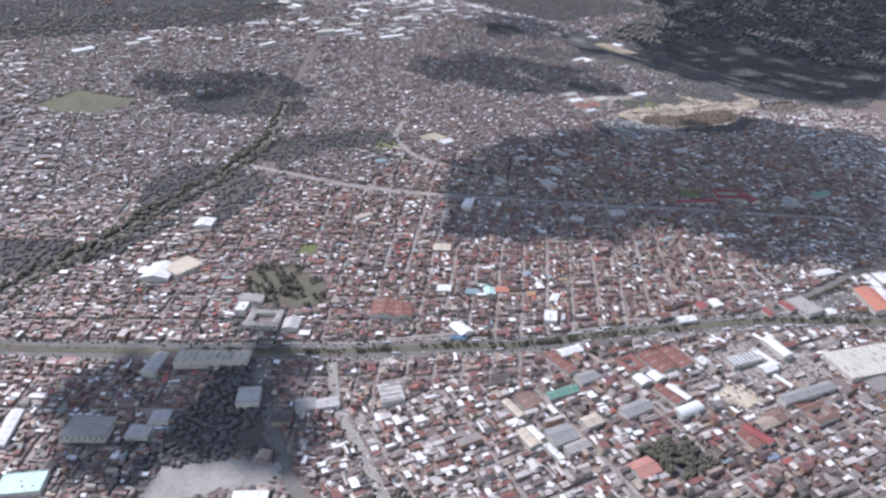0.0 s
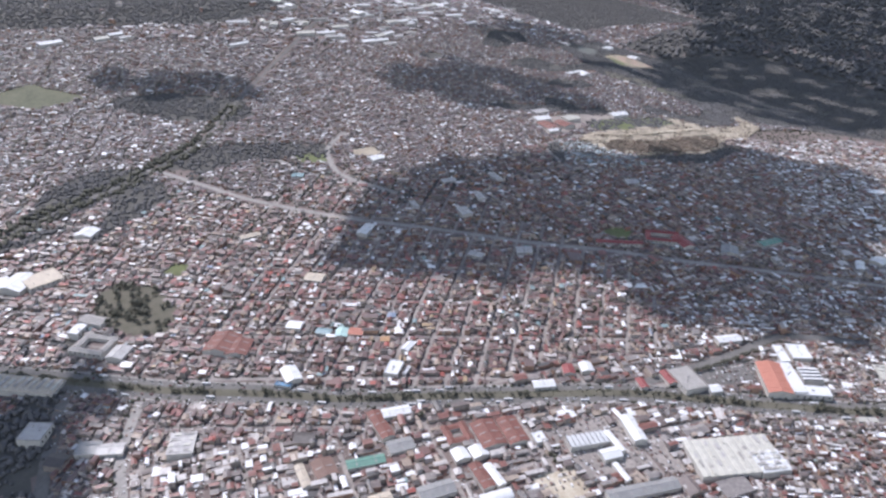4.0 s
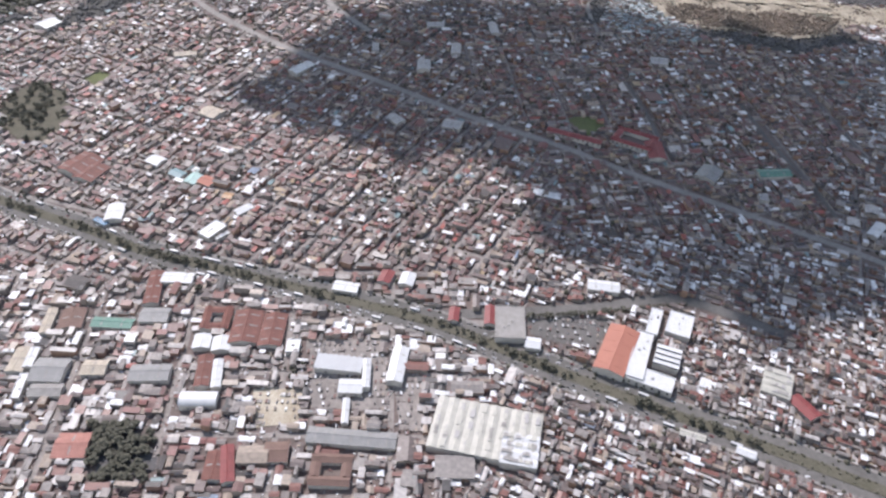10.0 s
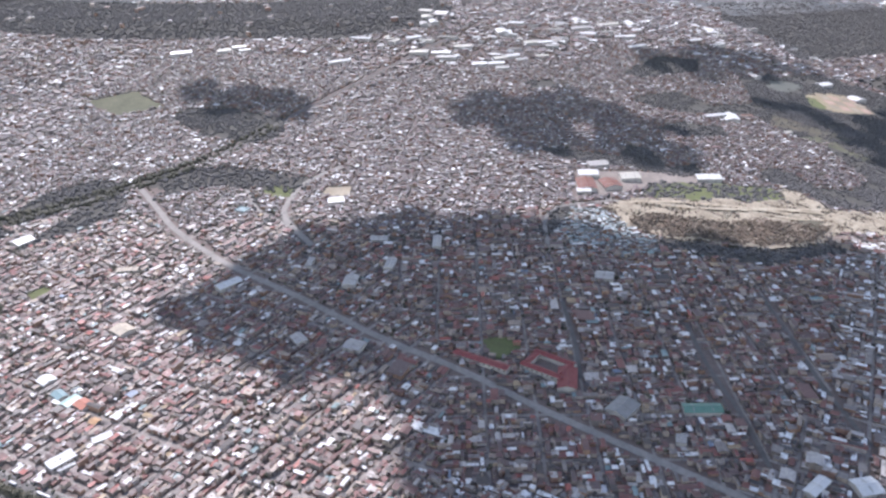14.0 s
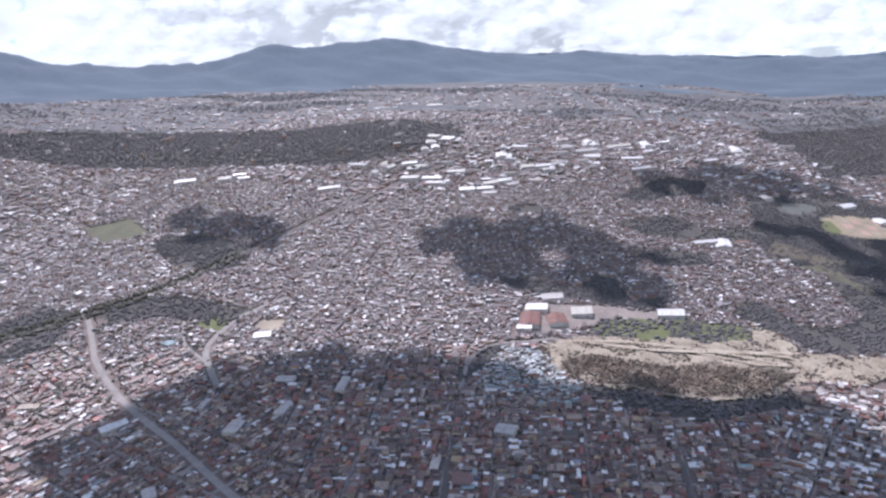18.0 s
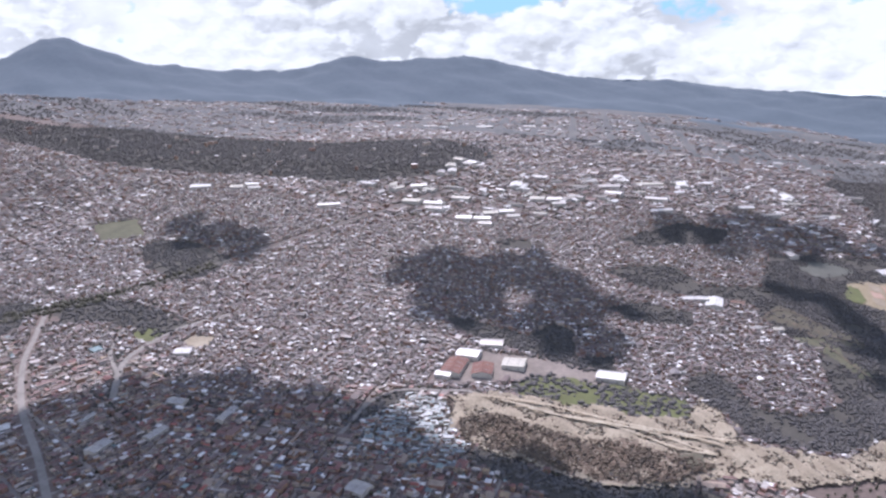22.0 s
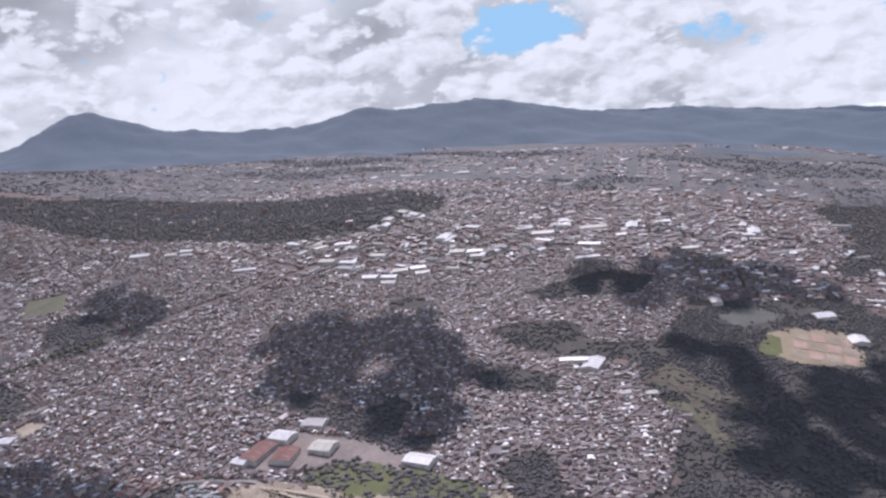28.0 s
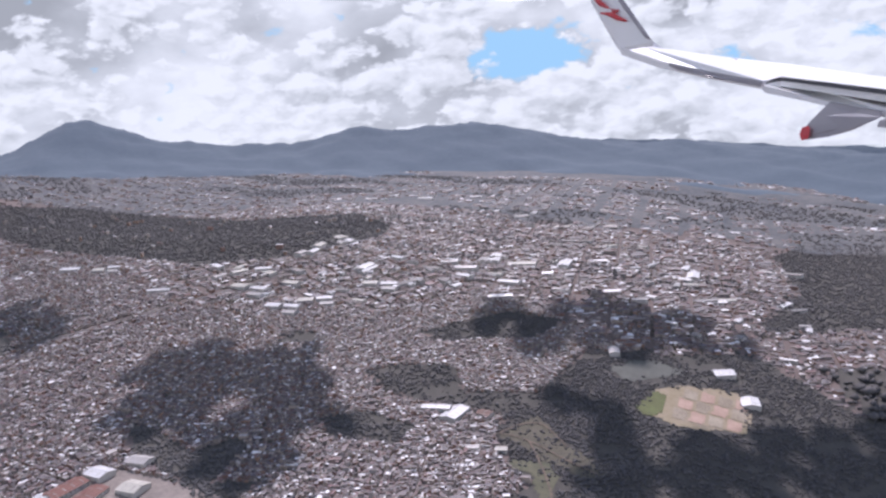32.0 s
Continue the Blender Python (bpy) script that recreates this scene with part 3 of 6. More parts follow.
# ---- open ground and woods ----
QUARRY = [(616, 564), (646, 577), (681, 581), (719, 579), (743, 575), (776, 587), (784, 618), (799, 607), (805, 574), (834, 568), (871, 575), (903, 613), (911, 602), (897, 564), (830, 528), (796, 527), (761, 502), (720, 494), (670, 504), (639, 513), (625, 541)]
QUARRY_BROWN = [(632, 538), (655, 550), (700, 539), (745, 541), (780, 538), (791, 534), (761, 505), (720, 498), (669, 509), (639, 518)]
BANK = [(657, 593), (676, 615), (705, 614), (739, 614), (780, 612), (776, 580), (745, 575), (715, 580), (668, 575)]
BANK_B = [(765, 537), (782, 546), (782, 528), (768, 521)]
QUARRY_LIP = [(638, 511), (671, 502), (721, 491), (761, 500), (751, 482), (713, 469), (674, 483), (647, 498)]
WORKS_YARD = [(596, 586), (609, 640), (663, 642), (739, 636), (744, 615), (666, 605), (621, 584)]
FARM = [(949, 926), (978, 951), (1019, 959), (1025, 925), (1029, 892), (969, 872), (950, 879)]
FARM_GREEN = [(941, 886), (950, 924), (962, 922), (962, 891), (950, 874)]
POND_FIELD = [(904, 941), (922, 971), (947, 983), (969, 969), (929, 929)]
DRY_PATH = [(854, 794), (871, 836), (894, 812), (936, 779), (925, 766), (888, 779)]
GREEN_STRIP = [(869, 764), (896, 774), (910, 743), (927, 717), (908, 705), (901, 734), (885, 755)]
FIELD_A = [(507, 383), (522, 387), (529, 373), (514, 363)]
FIELD_B = [(333, 612), (337, 624), (362, 617), (359, 599), (346, 596)]
FIELD_BROWN = [(71, 884), (128, 902), (185, 841), (126, 832)]
LOT_TAN = [(385, 601), (389, 615), (410, 614), (415, 597), (403, 591)]
PARK = [(141, 450), (149, 471), (162, 480), (184, 461), (192, 425), (180, 405), (160, 412), (150, 430)]
PARK_GREEN = [(191, 475), (200, 485), (211, 475), (200, 466)]
PLOT = [(250, 191), (265, 189), (277, 184), (279, 161), (253, 164), (251, 182)]
SW_YARD = [(30, 320), (48, 337), (78, 317), (93, 307), (97, 293), (87, 288), (67, 300), (40, 308)]
TREES_SW = [(29, 338), (50, 350), (65, 364), (86, 375), (103, 392), (120, 379), (114, 348), (99, 316), (103, 303), (96, 308), (54, 332)]
TREES_SWB = [(71, 441), (104, 439), (129, 424), (126, 402), (79, 427)]
WOOD_NW = [(147, 538), (169, 588), (186, 647), (215, 617), (218, 587), (177, 555)]
WOOD_N = [(205, 659), (233, 675), (296, 670), (370, 638), (373, 607), (328, 618), (291, 628), (246, 616), (227, 634)]
WOOD_Q = [(308, 621), (329, 612), (358, 560), (398, 511), (449, 515), (471, 545), (490, 522), (467, 503), (398, 485), (358, 518)]
WOOD_HILL = [(199, 808), (206, 833), (261, 825), (326, 788), (333, 745), (314, 722), (243, 754)]
WOOD_STRIP = [(90, 580), (130, 652), (165, 668), (209, 651), (185, 620), (141, 590)]
RAVINE = [(582, 698), (607, 694), (656, 677), (673, 711), (691, 699), (699, 651), (738, 672), (742, 641), (703, 634), (659, 646), (601, 664)]
WOOD_C = [(720, 936), (786, 1019), (849, 1027), (830, 971), (744, 922)]
WOOD_T = [(590, 889), (626, 900), (635, 875), (599, 864)]
WOOD_A = [(709, 842), (731, 866), (779, 884), (806, 846), (863, 871), (888, 965), (941, 1007), (927, 922), (884, 827), (840, 821), (796, 817), (764, 809), (729, 823)]
WOOD_D = [(714, 756), (741, 781), (791, 777), (789, 745), (738, 735)]
WOOD_SCARP = [(754, 530), (732, 518), (696, 527), (700, 499), (723, 474), (789, 494)]
WOOD_E = [(927, 922), (966, 930), (949, 710), (888, 594), (836, 574), (812, 593), (785, 620), (780, 654), (815, 662), (821, 620), (852, 626), (879, 639), (882, 668), (875, 710), (895, 754), (867, 774)]
WOOD_FARM = [(845, 809), (863, 883), (883, 981), (917, 974), (1028, 1050), (1082, 1009), (1112, 978), (1300, 930), (1330, 600), (1099, 530), (898, 589), (894, 671), (908, 708), (889, 746), (859, 769)]
WOOD_R = [(1036, 1162), (1082, 1320), (1050, 1498), (1096, 1630), (1400, 1624), (1400, 1150), (1177, 1200), (1105, 1180), (1039, 1117)]
WOOD_BAND = [(-700, 1300), (-317, 1300), (-209, 1370), (230, 1290), (394, 1390), (500, 1310), (530, 1233), (500, 1145), (456, 1072), (356, 1032), (147, 1060), (-87, 1103), (-500, 1200)]
SPUR_HOUSES = [(728, 694), (767, 722), (800, 741), (838, 756), (870, 761), (885, 719), (883, 661), (854, 622), (822, 621), (816, 645), (795, 672), (768, 634), (741, 613), (726, 645)]
WOOD_SPUR = [(770, 626), (797, 671), (816, 636), (821, 610), (854, 614), (886, 654), (923, 685), (906, 625), (873, 582), (835, 573), (809, 579), (801, 612), (785, 624)]
WOOD_WEST = [(-11, 650), (26, 627), (54, 599), (82, 573), (111, 579), (145, 583), (124, 566), (79, 554), (38, 558), (-17, 593)]
WOOD_WEDGE = [(136, 620), (150, 651), (169, 662), (220, 641), (192, 622), (162, 609)]
WOOD_CUT = [(557, 524), (578, 557), (592, 567), (590, 553), (573, 519), (563, 512)]
WOOD_D2 = [(470, 500), (500, 524), (524, 522), (508, 498), (486, 486)]
TREES_SWC = [(-3, 391), (38, 362), (50, 340), (44, 334), (28, 325), (0, 347), (2, 373)]
WOOD_X = [(1300, 300), (1330, 600), (1300, 930), (1112, 978), (1090, 1060), (1400, 1150), (1500, 1500), (2600, 1500), (2600, 0), (1500, 100)]
# outline, spacing of crowns, size of a crown
WOODS = [(WOOD_NW, 2.6, 1.6), (WOOD_N, 2.8, 1.6), (WOOD_Q, 4.0, 1.5), (WOOD_HILL, 2.4, 1.5), (WOOD_STRIP, 2.8, 1.6), (RAVINE, 2.2, 1.4), (WOOD_C, 2.9, 1.7), (WOOD_T, 3.0, 1.8),
         (WOOD_A, 2.7, 1.6), (WOOD_D, 2.5, 1.5), (WOOD_SCARP, 2.6, 1.4), (WOOD_E, 2.6, 1.5), (WOOD_FARM, 2.5, 1.5), (WOOD_R, 3.6, 2.0), (WOOD_BAND, 3.6, 2.0),
         (TREES_SW, 2.6, 1.6), (TREES_SWC, 2.8, 1.3), (WOOD_X, 8.5, 4.6), (TREES_SWB, 3.8, 1.6), (WOOD_WEST, 2.9, 1.7), (WOOD_WEDGE, 2.6, 1.6), (WOOD_SPUR, 2.0, 1.2), (WOOD_CUT, 2.4, 1.7), (WOOD_D2, 4.2, 1.5), (BANK, 2.6, 1.8), (BANK_B, 2.4, 1.8), (QUARRY_LIP, 2.1, 1.5)]
LOT_A = [(340, 221), (374, 217), (376, 190), (374, 178), (340, 183)]
LOT_B = [(441, 223), (469, 221), (482, 212), (468, 196), (455, 201), (441, 209)]
LOT_C = [(317, 198), (338, 195), (338, 175), (318, 178)]
LOT_D = [(376, 196), (381, 212), (390, 190), (387, 166), (377, 166)]
LOTS = [LOT_A, LOT_B, LOT_C, LOT_D]
BARE = LOTS + [QUARRY, BANK, FARM, FARM_GREEN, POND_FIELD, DRY_PATH, GREEN_STRIP, FIELD_A, FIELD_B, FIELD_BROWN, LOT_TAN, PARK, PARK_GREEN, PLOT, SW_YARD]
OPEN = BARE + [WORKS_YARD] + [w[0] for w in WOODS if w[0] is not WOOD_Q and w[0] is not WOOD_D2 and w[0] is not TREES_SWB and w[0] is not TREES_SWC]
patch("quarry_floor", QUARRY, M_QUARRY, 0.3, "bare tan earth of a terraced quarry", "bare ground", cell=2.5, relief=0.9)
patch("quarry_spoil", QUARRY_BROWN, M_SPOIL, 0.65, "brown spoil heaps in the quarry", "bare ground", cell=2.5, ragged=9.0, relief=0.75)
for step, (x0, y0, x1, y1) in enumerate(((640, 568, 803, 564), (652, 564, 798, 557), (671, 565, 795, 550), (698, 561, 792, 545))):
    bench = [(x0 + (x1 - x0) * u + 3 * math.sin(9 * u + step), y0 + (y1 - y0) * u + 3 * math.sin(7 * u + 2 * step)) for u in np.linspace(0, 1, 9)]
    strip("quarry_terrace", bench, 1.9, M_TERRACE, 3.6 - 0.25 * step, "pale dug terrace of the quarry", "bare ground")
patch("quarry_bank", BANK, M_GRASS, 0.5, "scrubby green bank above the quarry", "bank", relief=0.25)
patch("quarry_scrub", BANK_B, M_VERGE, 1.8, "scrubby green patch at the quarry's edge", "bank", relief=0.6)
patch("works_yard", WORKS_YARD, M_YARD, 0.25, "pale concrete yard round factory sheds", "yard")
patch("farm_field", FARM, M_PLOUGHED, 0.5, "pale brown ploughed field among woods", "field")
patch("farm_pasture", FARM_GREEN, M_GRASS, 0.9, "green pasture beside the ploughed field", "field")
patch("pond_field", POND_FIELD, M_SLATE, 0.5, "flat dark grey-green field in the woods", "field")
patch("dry_slope", DRY_PATH, M_VERGE, 0.5, "dry grassy slope with a dirt track", "field")
for track in ([(823, 771), (852, 794), (876, 795), (906, 784), (932, 776)], [(876, 795), (886, 780), (901, 754), (913, 727), (921, 700)], [(852, 794), (863, 814), (879, 823), (904, 801)]):
    strip("dirt_track", track, 1.5, M_SPOIL, 1.3, "narrow pale dirt track along the ravine's edge", "track")
patch("green_slope", GREEN_STRIP, M_DRYGRASS, 0.6, "green grassy strip on the ravine's edge", "field")
patch("sports_field", FIELD_A, M_GRASS, 0.35, "bright green sports field", "field", ragged=0.3, cell=1.5)
patch("sports_field", FIELD_B, M_GRASS, 0.35, "green oval sports field among trees", "field", ragged=0.3, cell=1.5)
patch("brown_field", FIELD_BROWN, M_DRYGRASS, 0.35, "dull yellow-green open field", "field", ragged=2)
for lot_, mat in ((LOT_A, M_STREET), (LOT_B, M_ASPHALT), (LOT_C, M_TERRACE), (LOT_D, M_STREET)):
    patch("parking_yard", lot_, mat, 0.24, "worn yard with rows of parked cars", "yard", cell=1.5, ragged=0.6)
patch("dirt_lot", LOT_TAN, M_QUARRY, 0.3, "pale tan dirt lot", "yard", ragged=1)
patch("park_lawn", PARK, M_VERGE, 0.3, "green lawn under park trees", "park", ragged=1)
patch("park_lawn", PARK_GREEN, M_GRASS, 0.3, "small bright green lawn between houses", "park", ragged=0.5, cell=1.5)
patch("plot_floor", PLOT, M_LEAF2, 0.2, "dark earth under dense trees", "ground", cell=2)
patch("paved_yard", SW_YARD, M_PALE_ROAD, 0.3, "large grey paved yard", "yard", ragged=0.6)
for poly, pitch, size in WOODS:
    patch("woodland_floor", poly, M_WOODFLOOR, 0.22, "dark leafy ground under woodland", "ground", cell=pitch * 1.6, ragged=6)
patch("far_land", [(-2600, 1250), (-1000, 1280), (200, 1330), (560, 1380), (1000, 1560), (2800, 1480), (3200, 2400), (2000, 3000), (-1500, 3000), (-3000, 2200)], M_FARLAND, 0.9, "dull farmland below the mountains, tinted bluish for haze", "ground", cell=45)
# the ploughed beds of the farm
for i in range(4):
    for j in range(3):
        u, v = (i + 0.5) / 4, (j + 0.5) / 3
        bx, by = 966 + 56 * u + 8 * v, 884 + 62 * v + 6 * u - 4 * v
        if inside(np.array([bx]), np.array([by]), FARM)[0]:
            patch("ploughed_bed", [(bx - 6, by - 8), (bx + 5, by - 9), (bx + 6, by + 8), (bx - 5, by + 9)], M_BED if (i + j) % 2 else M_QUARRY, 0.9, "rectangular bed of bare soil in the field", "field", cell=1.6, ragged=0.3)

# ---- buildings ----
LANDMARKS = []      # (x, y, half length, half width, turn) kept free of houses


def prism(profile, x0, x1, flip=False):
    """Points and faces of a profile in y and z drawn out along x."""
    n = len(profile)
    v = [(x0, y, z) for y, z in profile] + [(x1, y, z) for y, z in profile]
    q = [(i, (i + 1) % n, n + (i + 1) % n, n + i) for i in range(n)]
    return np.array(v, float), np.array(q), [tuple(reversed(range(n))), tuple(range(n, 2 * n))]


def solid(name, pieces, mat, parent, label="", turn=False):
    """One mesh of several prisms under a thing."""
    vs, by_size, at = [], {}, 0
    for v, q, caps in pieces:
        vs.append(v)
        by_size.setdefault(4, []).extend(q + at)
        for c in caps:
            by_size.setdefault(len(c), []).append(np.array(c) + at)
        at += len(v)
    v = np.concatenate(vs)
    if turn:
        v = np.c_[-v[:, 1], v[:, 0], v[:, 2]]
    return part(name, mesh_of(name, v, [np.array(f) for f in by_size.values()], [mat]), parent, label)


def box(x0, x1, y0, y1, z0, z1):
    return prism([(y0, z0), (y1, z0), (y1, z1), (y0, z1)], x0, x1)


def gable_roof(parent, L, W, h, mat, rise=0.2, lights=0, rnd=None, y0=0.0, x0=0.0):
    """Two sloping slabs with eaves, a ridge cap and pale skylight strips."""
    r, w, e = rise * W / 2 + 0.15, W / 2, 0.25
    for s in (-1, 1):
        prof = [(y0, h + r), (y0 + s * (w + e), h - 0.1), (y0 + s * (w + e), h + 0.06), (y0, h + r + 0.16)]
        slope = solid("roof_slope", [prism(prof if s < 0 else prof[::-1], x0 - L / 2 - e, x0 + L / 2 + e)], mat, parent)
        for k in range(lights):
            cx, a, b = x0 - L / 2 + (k + 0.5) * L / lights, 0.2, 0.8
            za, zb = h + r * (1 - a) + 0.16, h + r * (1 - b) + 0.13
            prof = [(y0 + s * w * a, za), (y0 + s * w * b, zb), (y0 + s * w * b, zb + 0.08), (y0 + s * w * a, za + 0.08)]
            solid("skylight", [prism(prof if s < 0 else prof[::-1], cx - 0.3, cx + 0.3)], M_CREAM if mat is M_WHITE else mat if mat in (M_RED, M_ORANGE) else M_CONCRETE, slope)
    solid("ridge_cap", [prism([(y0 - 0.25, h + r + 0.1), (y0 + 0.25, h + r + 0.1), (y0, h + r + 0.3)], x0 - L / 2 - e, x0 + L / 2 + e)], mat, parent)


COLOUR_OF = {M_WHITE.name: "white", M_GREYW.name: "pale grey", M_GREY.name: "grey", M_CONCRETE.name: "concrete-grey", M_CREAM.name: "cream", M_TAN.name: "tan", M_RUST.name: "dark rust-red", M_BROWN.name: "brown", M_RED.name: "red", M_PINK.name: "brick-red", M_ORANGE.name: "bright orange", M_AMBER.name: "amber", M_GREEN.name: "green", M_TEAL.name: "teal", M_PALETEAL.name: "pale teal", M_BLUE.name: "blue"}
SHAPE = {"gable": "low ridged sheet roof", "flat": "flat parapet roof", "barrel": "rounded barrel roof", "saw": "sawtooth roof", "ribs": "roof of many long bays", "court": "ridged roofs round a courtyard"}
brnd = random.Random(11)


def building(name, x, y, L, W, turn, h, mat, style):
    """A larger building of the city with walls, roof, doors and windows."""
    LANDMARKS.append((x, y, L / 2, W / 2, radians(turn)))
    ob = new(name)
    ob.matrix_world = pose(x, y, gz(x, y), 0, 0, turn)
    plain = {"market_stall_roof": "market hall", "house_block": "house", "office_block": "office building", "terminal_hall": "terminal hall"}.get(name, name.replace("_", " "))
    tagged(ob, f"{COLOUR_OF[mat.name]} {plain} with a {SHAPE[style]}", "building")
    a, w = L / 2, W / 2
    if style == "gable":
        r = 0.2 * w + 0.15
        solid("wall", [prism([(-w, -2), (w, -2), (w, h), (0, h + r), (-w, h)], -a, a)], M_PLASTER, ob)
        gable_roof(ob, L, W, h, mat, 0.2, max(0, min(5, int(L / 5) - 1)) if L < 45 else 6)
    elif style == "flat":
        solid("wall", [box(-a, a, -w, w, -2, h - 0.25)], M_PLASTER, ob)
        solid("roof", [box(-a + 0.3, a - 0.3, -w + 0.3, w - 0.3, h - 0.25, h - 0.05)], mat, ob)
        solid("parapet", [box(-a, a, -w, -w + 0.3, h - 0.25, h + 0.3), box(-a, a, w - 0.3, w, h - 0.25, h + 0.3), box(-a, -a + 0.3, -w + 0.3, w - 0.3, h - 0.25, h + 0.3), box(a - 0.3, a, -w + 0.3, w - 0.3, h - 0.25, h + 0.3)], mat, ob)
        for k in range(3):
            u, v, s = brnd.uniform(-0.7, 0.6) * a, brnd.uniform(-0.6, 0.4) * w, brnd.uniform(0.5, 1.1)
            solid("roof_unit", [box(u, u + s, v, v + s * 0.8, h - 0.05, h + 0.5)], M_GREYW, ob)
    elif style == "barrel":
        arc = [(w * math.cos(t), h + 0.35 * W * math.sin(t) * 0.8) for t in np.linspace(0, math.pi, 13)]
        solid("wall", [box(-a, a, -w + 0.02, w - 0.02, -2, h)], M_PLASTER, ob)
        solid("roof", [prism(arc, -a - 0.2, a + 0.2)], mat, ob)
    elif style == "saw":
        n = max(3, int(L / 2.6))
        solid("wall", [box(-a, a, -w, w, -2, h)], M_PLASTER, ob)
        for k in range(n):
            u0, u1 = -a + k * L / n, -a + (k + 1) * L / n
            tooth = solid("roof_tooth", [prism([(-u1, h), (-u0, h), (-u0, h + 0.9)], -w - 0.15, w + 0.15)], mat, ob, turn=True)
            solid("glazing", [box(u0 - 0.04 + 0.02, u0 + 0.03, -w + 0.3, w - 0.3, h + 0.1, h + 0.75)], M_GLASS, tooth)
    elif style == "ribs":
        n = max(4, int(L / 4.2))
        solid("wall", [box(-a, a, -w, w, -2, h)], M_PLASTER, ob)
        for k in range(n):
            u0, u1 = -a + k * L / n + 0.06, -a + (k + 1) * L / n - 0.06
            um = (u0 + u1) / 2
            bay = solid("roof_bay", [prism([(-u1, h), (-u0, h), (-u0, h + 0.1), (-um, h + 0.5), (-u1, h + 0.1)], -w - 0.2, w + 0.2)], mat, ob, turn=True)
            for q in range(2):
                v = brnd.uniform(-0.8, 0.7) * w
                solid("roof_light", [box(um - 0.9, um - 0.3, v, v + 1.6, h + 0.3, h + 0.55)], M_GREYW, bay)
            for q in range(5):
                v, d = brnd.uniform(-0.95, 0.8) * w, brnd.uniform(1.2, 4.5)
                solid("roof_panel", [box(um - brnd.uniform(0.5, 1.2), um + brnd.uniform(0.5, 1.2), v, min(v + d, w), h + 0.15, h + brnd.uniform(0.55, 0.8))], brnd.choice((M_CREAM, M_CONCRETE, M_GREYW, M_CREAM)), bay)
    else:
        d = min(w * 0.55, 4.0)
        solid("wall", [box(-a, a, -w, -w + d, -2, h), box(-a, a, w - d, w, -2, h), box(-a, -a + d, -w + d, w - d, -2, h), box(a - d, a, -w + d, w - d, -2, h)], M_PLASTER, ob)
        for s in (-1, 1):
            gable_roof(ob, L, d, h, mat, 0.35, 0, None, s * (w - d / 2))
        for s in (-1, 1):
            cx, r = s * (a - d / 2), 0.3 * d / 2
            solid("roof_wing", [prism([(-cx - d / 2 - 0.2, h), (-cx + d / 2 + 0.2, h), (-cx, h + r + 0.2)], -w + d, w - d)], mat, ob, turn=True)
    # doors and a row of windows on the long sides
    if style != "court" and L > 8:
        for k in range(2):
            u = -a + (k + 0.5) * L / 2
            solid("door", [box(u - 0.6, u + 0.6, -w - 0.06, -w + 0.05, 0, min(1.5, h * 0.6))], M_GREY, ob)
    if name in ("office_block", "school", "factory"):
        for s in (-1, 1):
            for k in range(max(2, int(L / 3))):
                u = -a + (k + 0.5) * L / max(2, int(L / 3))
                solid("window", [box(u - 0.5, u + 0.5, s * w - 0.05, s * w + 0.05, h * 0.45, h * 0.75)], M_GLASS, ob)
    return ob


building("office_block", 291.8, 304.0, 13.3, 8.4, 48, 2.6, M_WHITE, "flat")
building("office_block", 297.4, 298.2, 8.3, 2.0, 40, 2.4, M_WHITE, "flat")
building("warehouse", 307.4, 317.7, 9.5, 5.0, 35, 2.4, M_WHITE, "gable")
building("warehouse", 237.5, 328.1, 14.2, 9.2, 89, 2.4, M_WHITE, "gable")
building("shop", 231.0, 322.1, 9.5, 3.3, -40, 2.0, M_BLUE, "flat")
building("warehouse", 267.9, 356.6, 9.3, 6.0, -40, 2.2, M_TEAL, "gable")
building("warehouse", 277.3, 350.0, 9.7, 7.4, 60, 2.2, M_PALETEAL, "gable")
building("warehouse", 254.1, 371.1, 9.5, 8.1, -38, 2.6, M_WHITE, "gable")
building("school", 283.1, 415.7, 12.8, 10.6, -40, 3.0, M_TAN, "gable")
building("school", 217.5, 367.3, 16.3, 13.4, 59, 2.2, M_RUST, "gable")
building("warehouse", 150.3, 558.2, 14.2, 13.8, 54, 2.6, M_WHITE, "gable")
building("school", 258.8, 494.0, 15.4, 5.9, 4, 2.2, M_TAN, "gable")
building("house_block", 285.6, 346.7, 9.2, 7.3, -37, 2.0, M_ORANGE, "gable")
building("house_block", 298.2, 331.2, 5.3, 4.7, -25, 2.0, M_AMBER, "gable")
building("workshop", 277.7, 270.4, 15.1, 7.0, -11, 2.6, M_WHITE, "gable")
building("workshop", 266.6, 266.3, 22.8, 7.0, 89, 2.2, M_RUST, "gable")
building("market_stall_roof", 250.0, 246.5, 19.2, 6.0, -12, 1.8, M_GREEN, "gable")
building("warehouse", 269.5, 247.2, 13.1, 8.8, -8, 2.6, M_GREY, "gable")
building("workshop", 219.3, 253.2, 15.9, 4.4, 87, 2.4, M_TAN, "gable")
building("workshop", 230.2, 252.7, 12.9, 10.9, 88, 2.0, M_BROWN, "gable")
building("warehouse", 298.6, 240.6, 14.0, 13.2, 82, 2.2, M_RUST, "court")
building("workshop", 293.2, 227.1, 8.3, 7.7, 84, 2.4, M_WHITE, "gable")
building("workshop", 302.1, 224.3, 8.3, 8.1, 86, 2.4, M_WHITE, "gable")
building("warehouse", 312.8, 232.6, 20.0, 13.0, 82, 2.2, M_RUST, "gable")
building("warehouse", 325.0, 228.7, 20.0, 10.7, 81, 2.2, M_RUST, "gable")
building("workshop", 334.3, 217.6, 7.8, 6.0, 82, 2.4, M_WHITE, "flat")
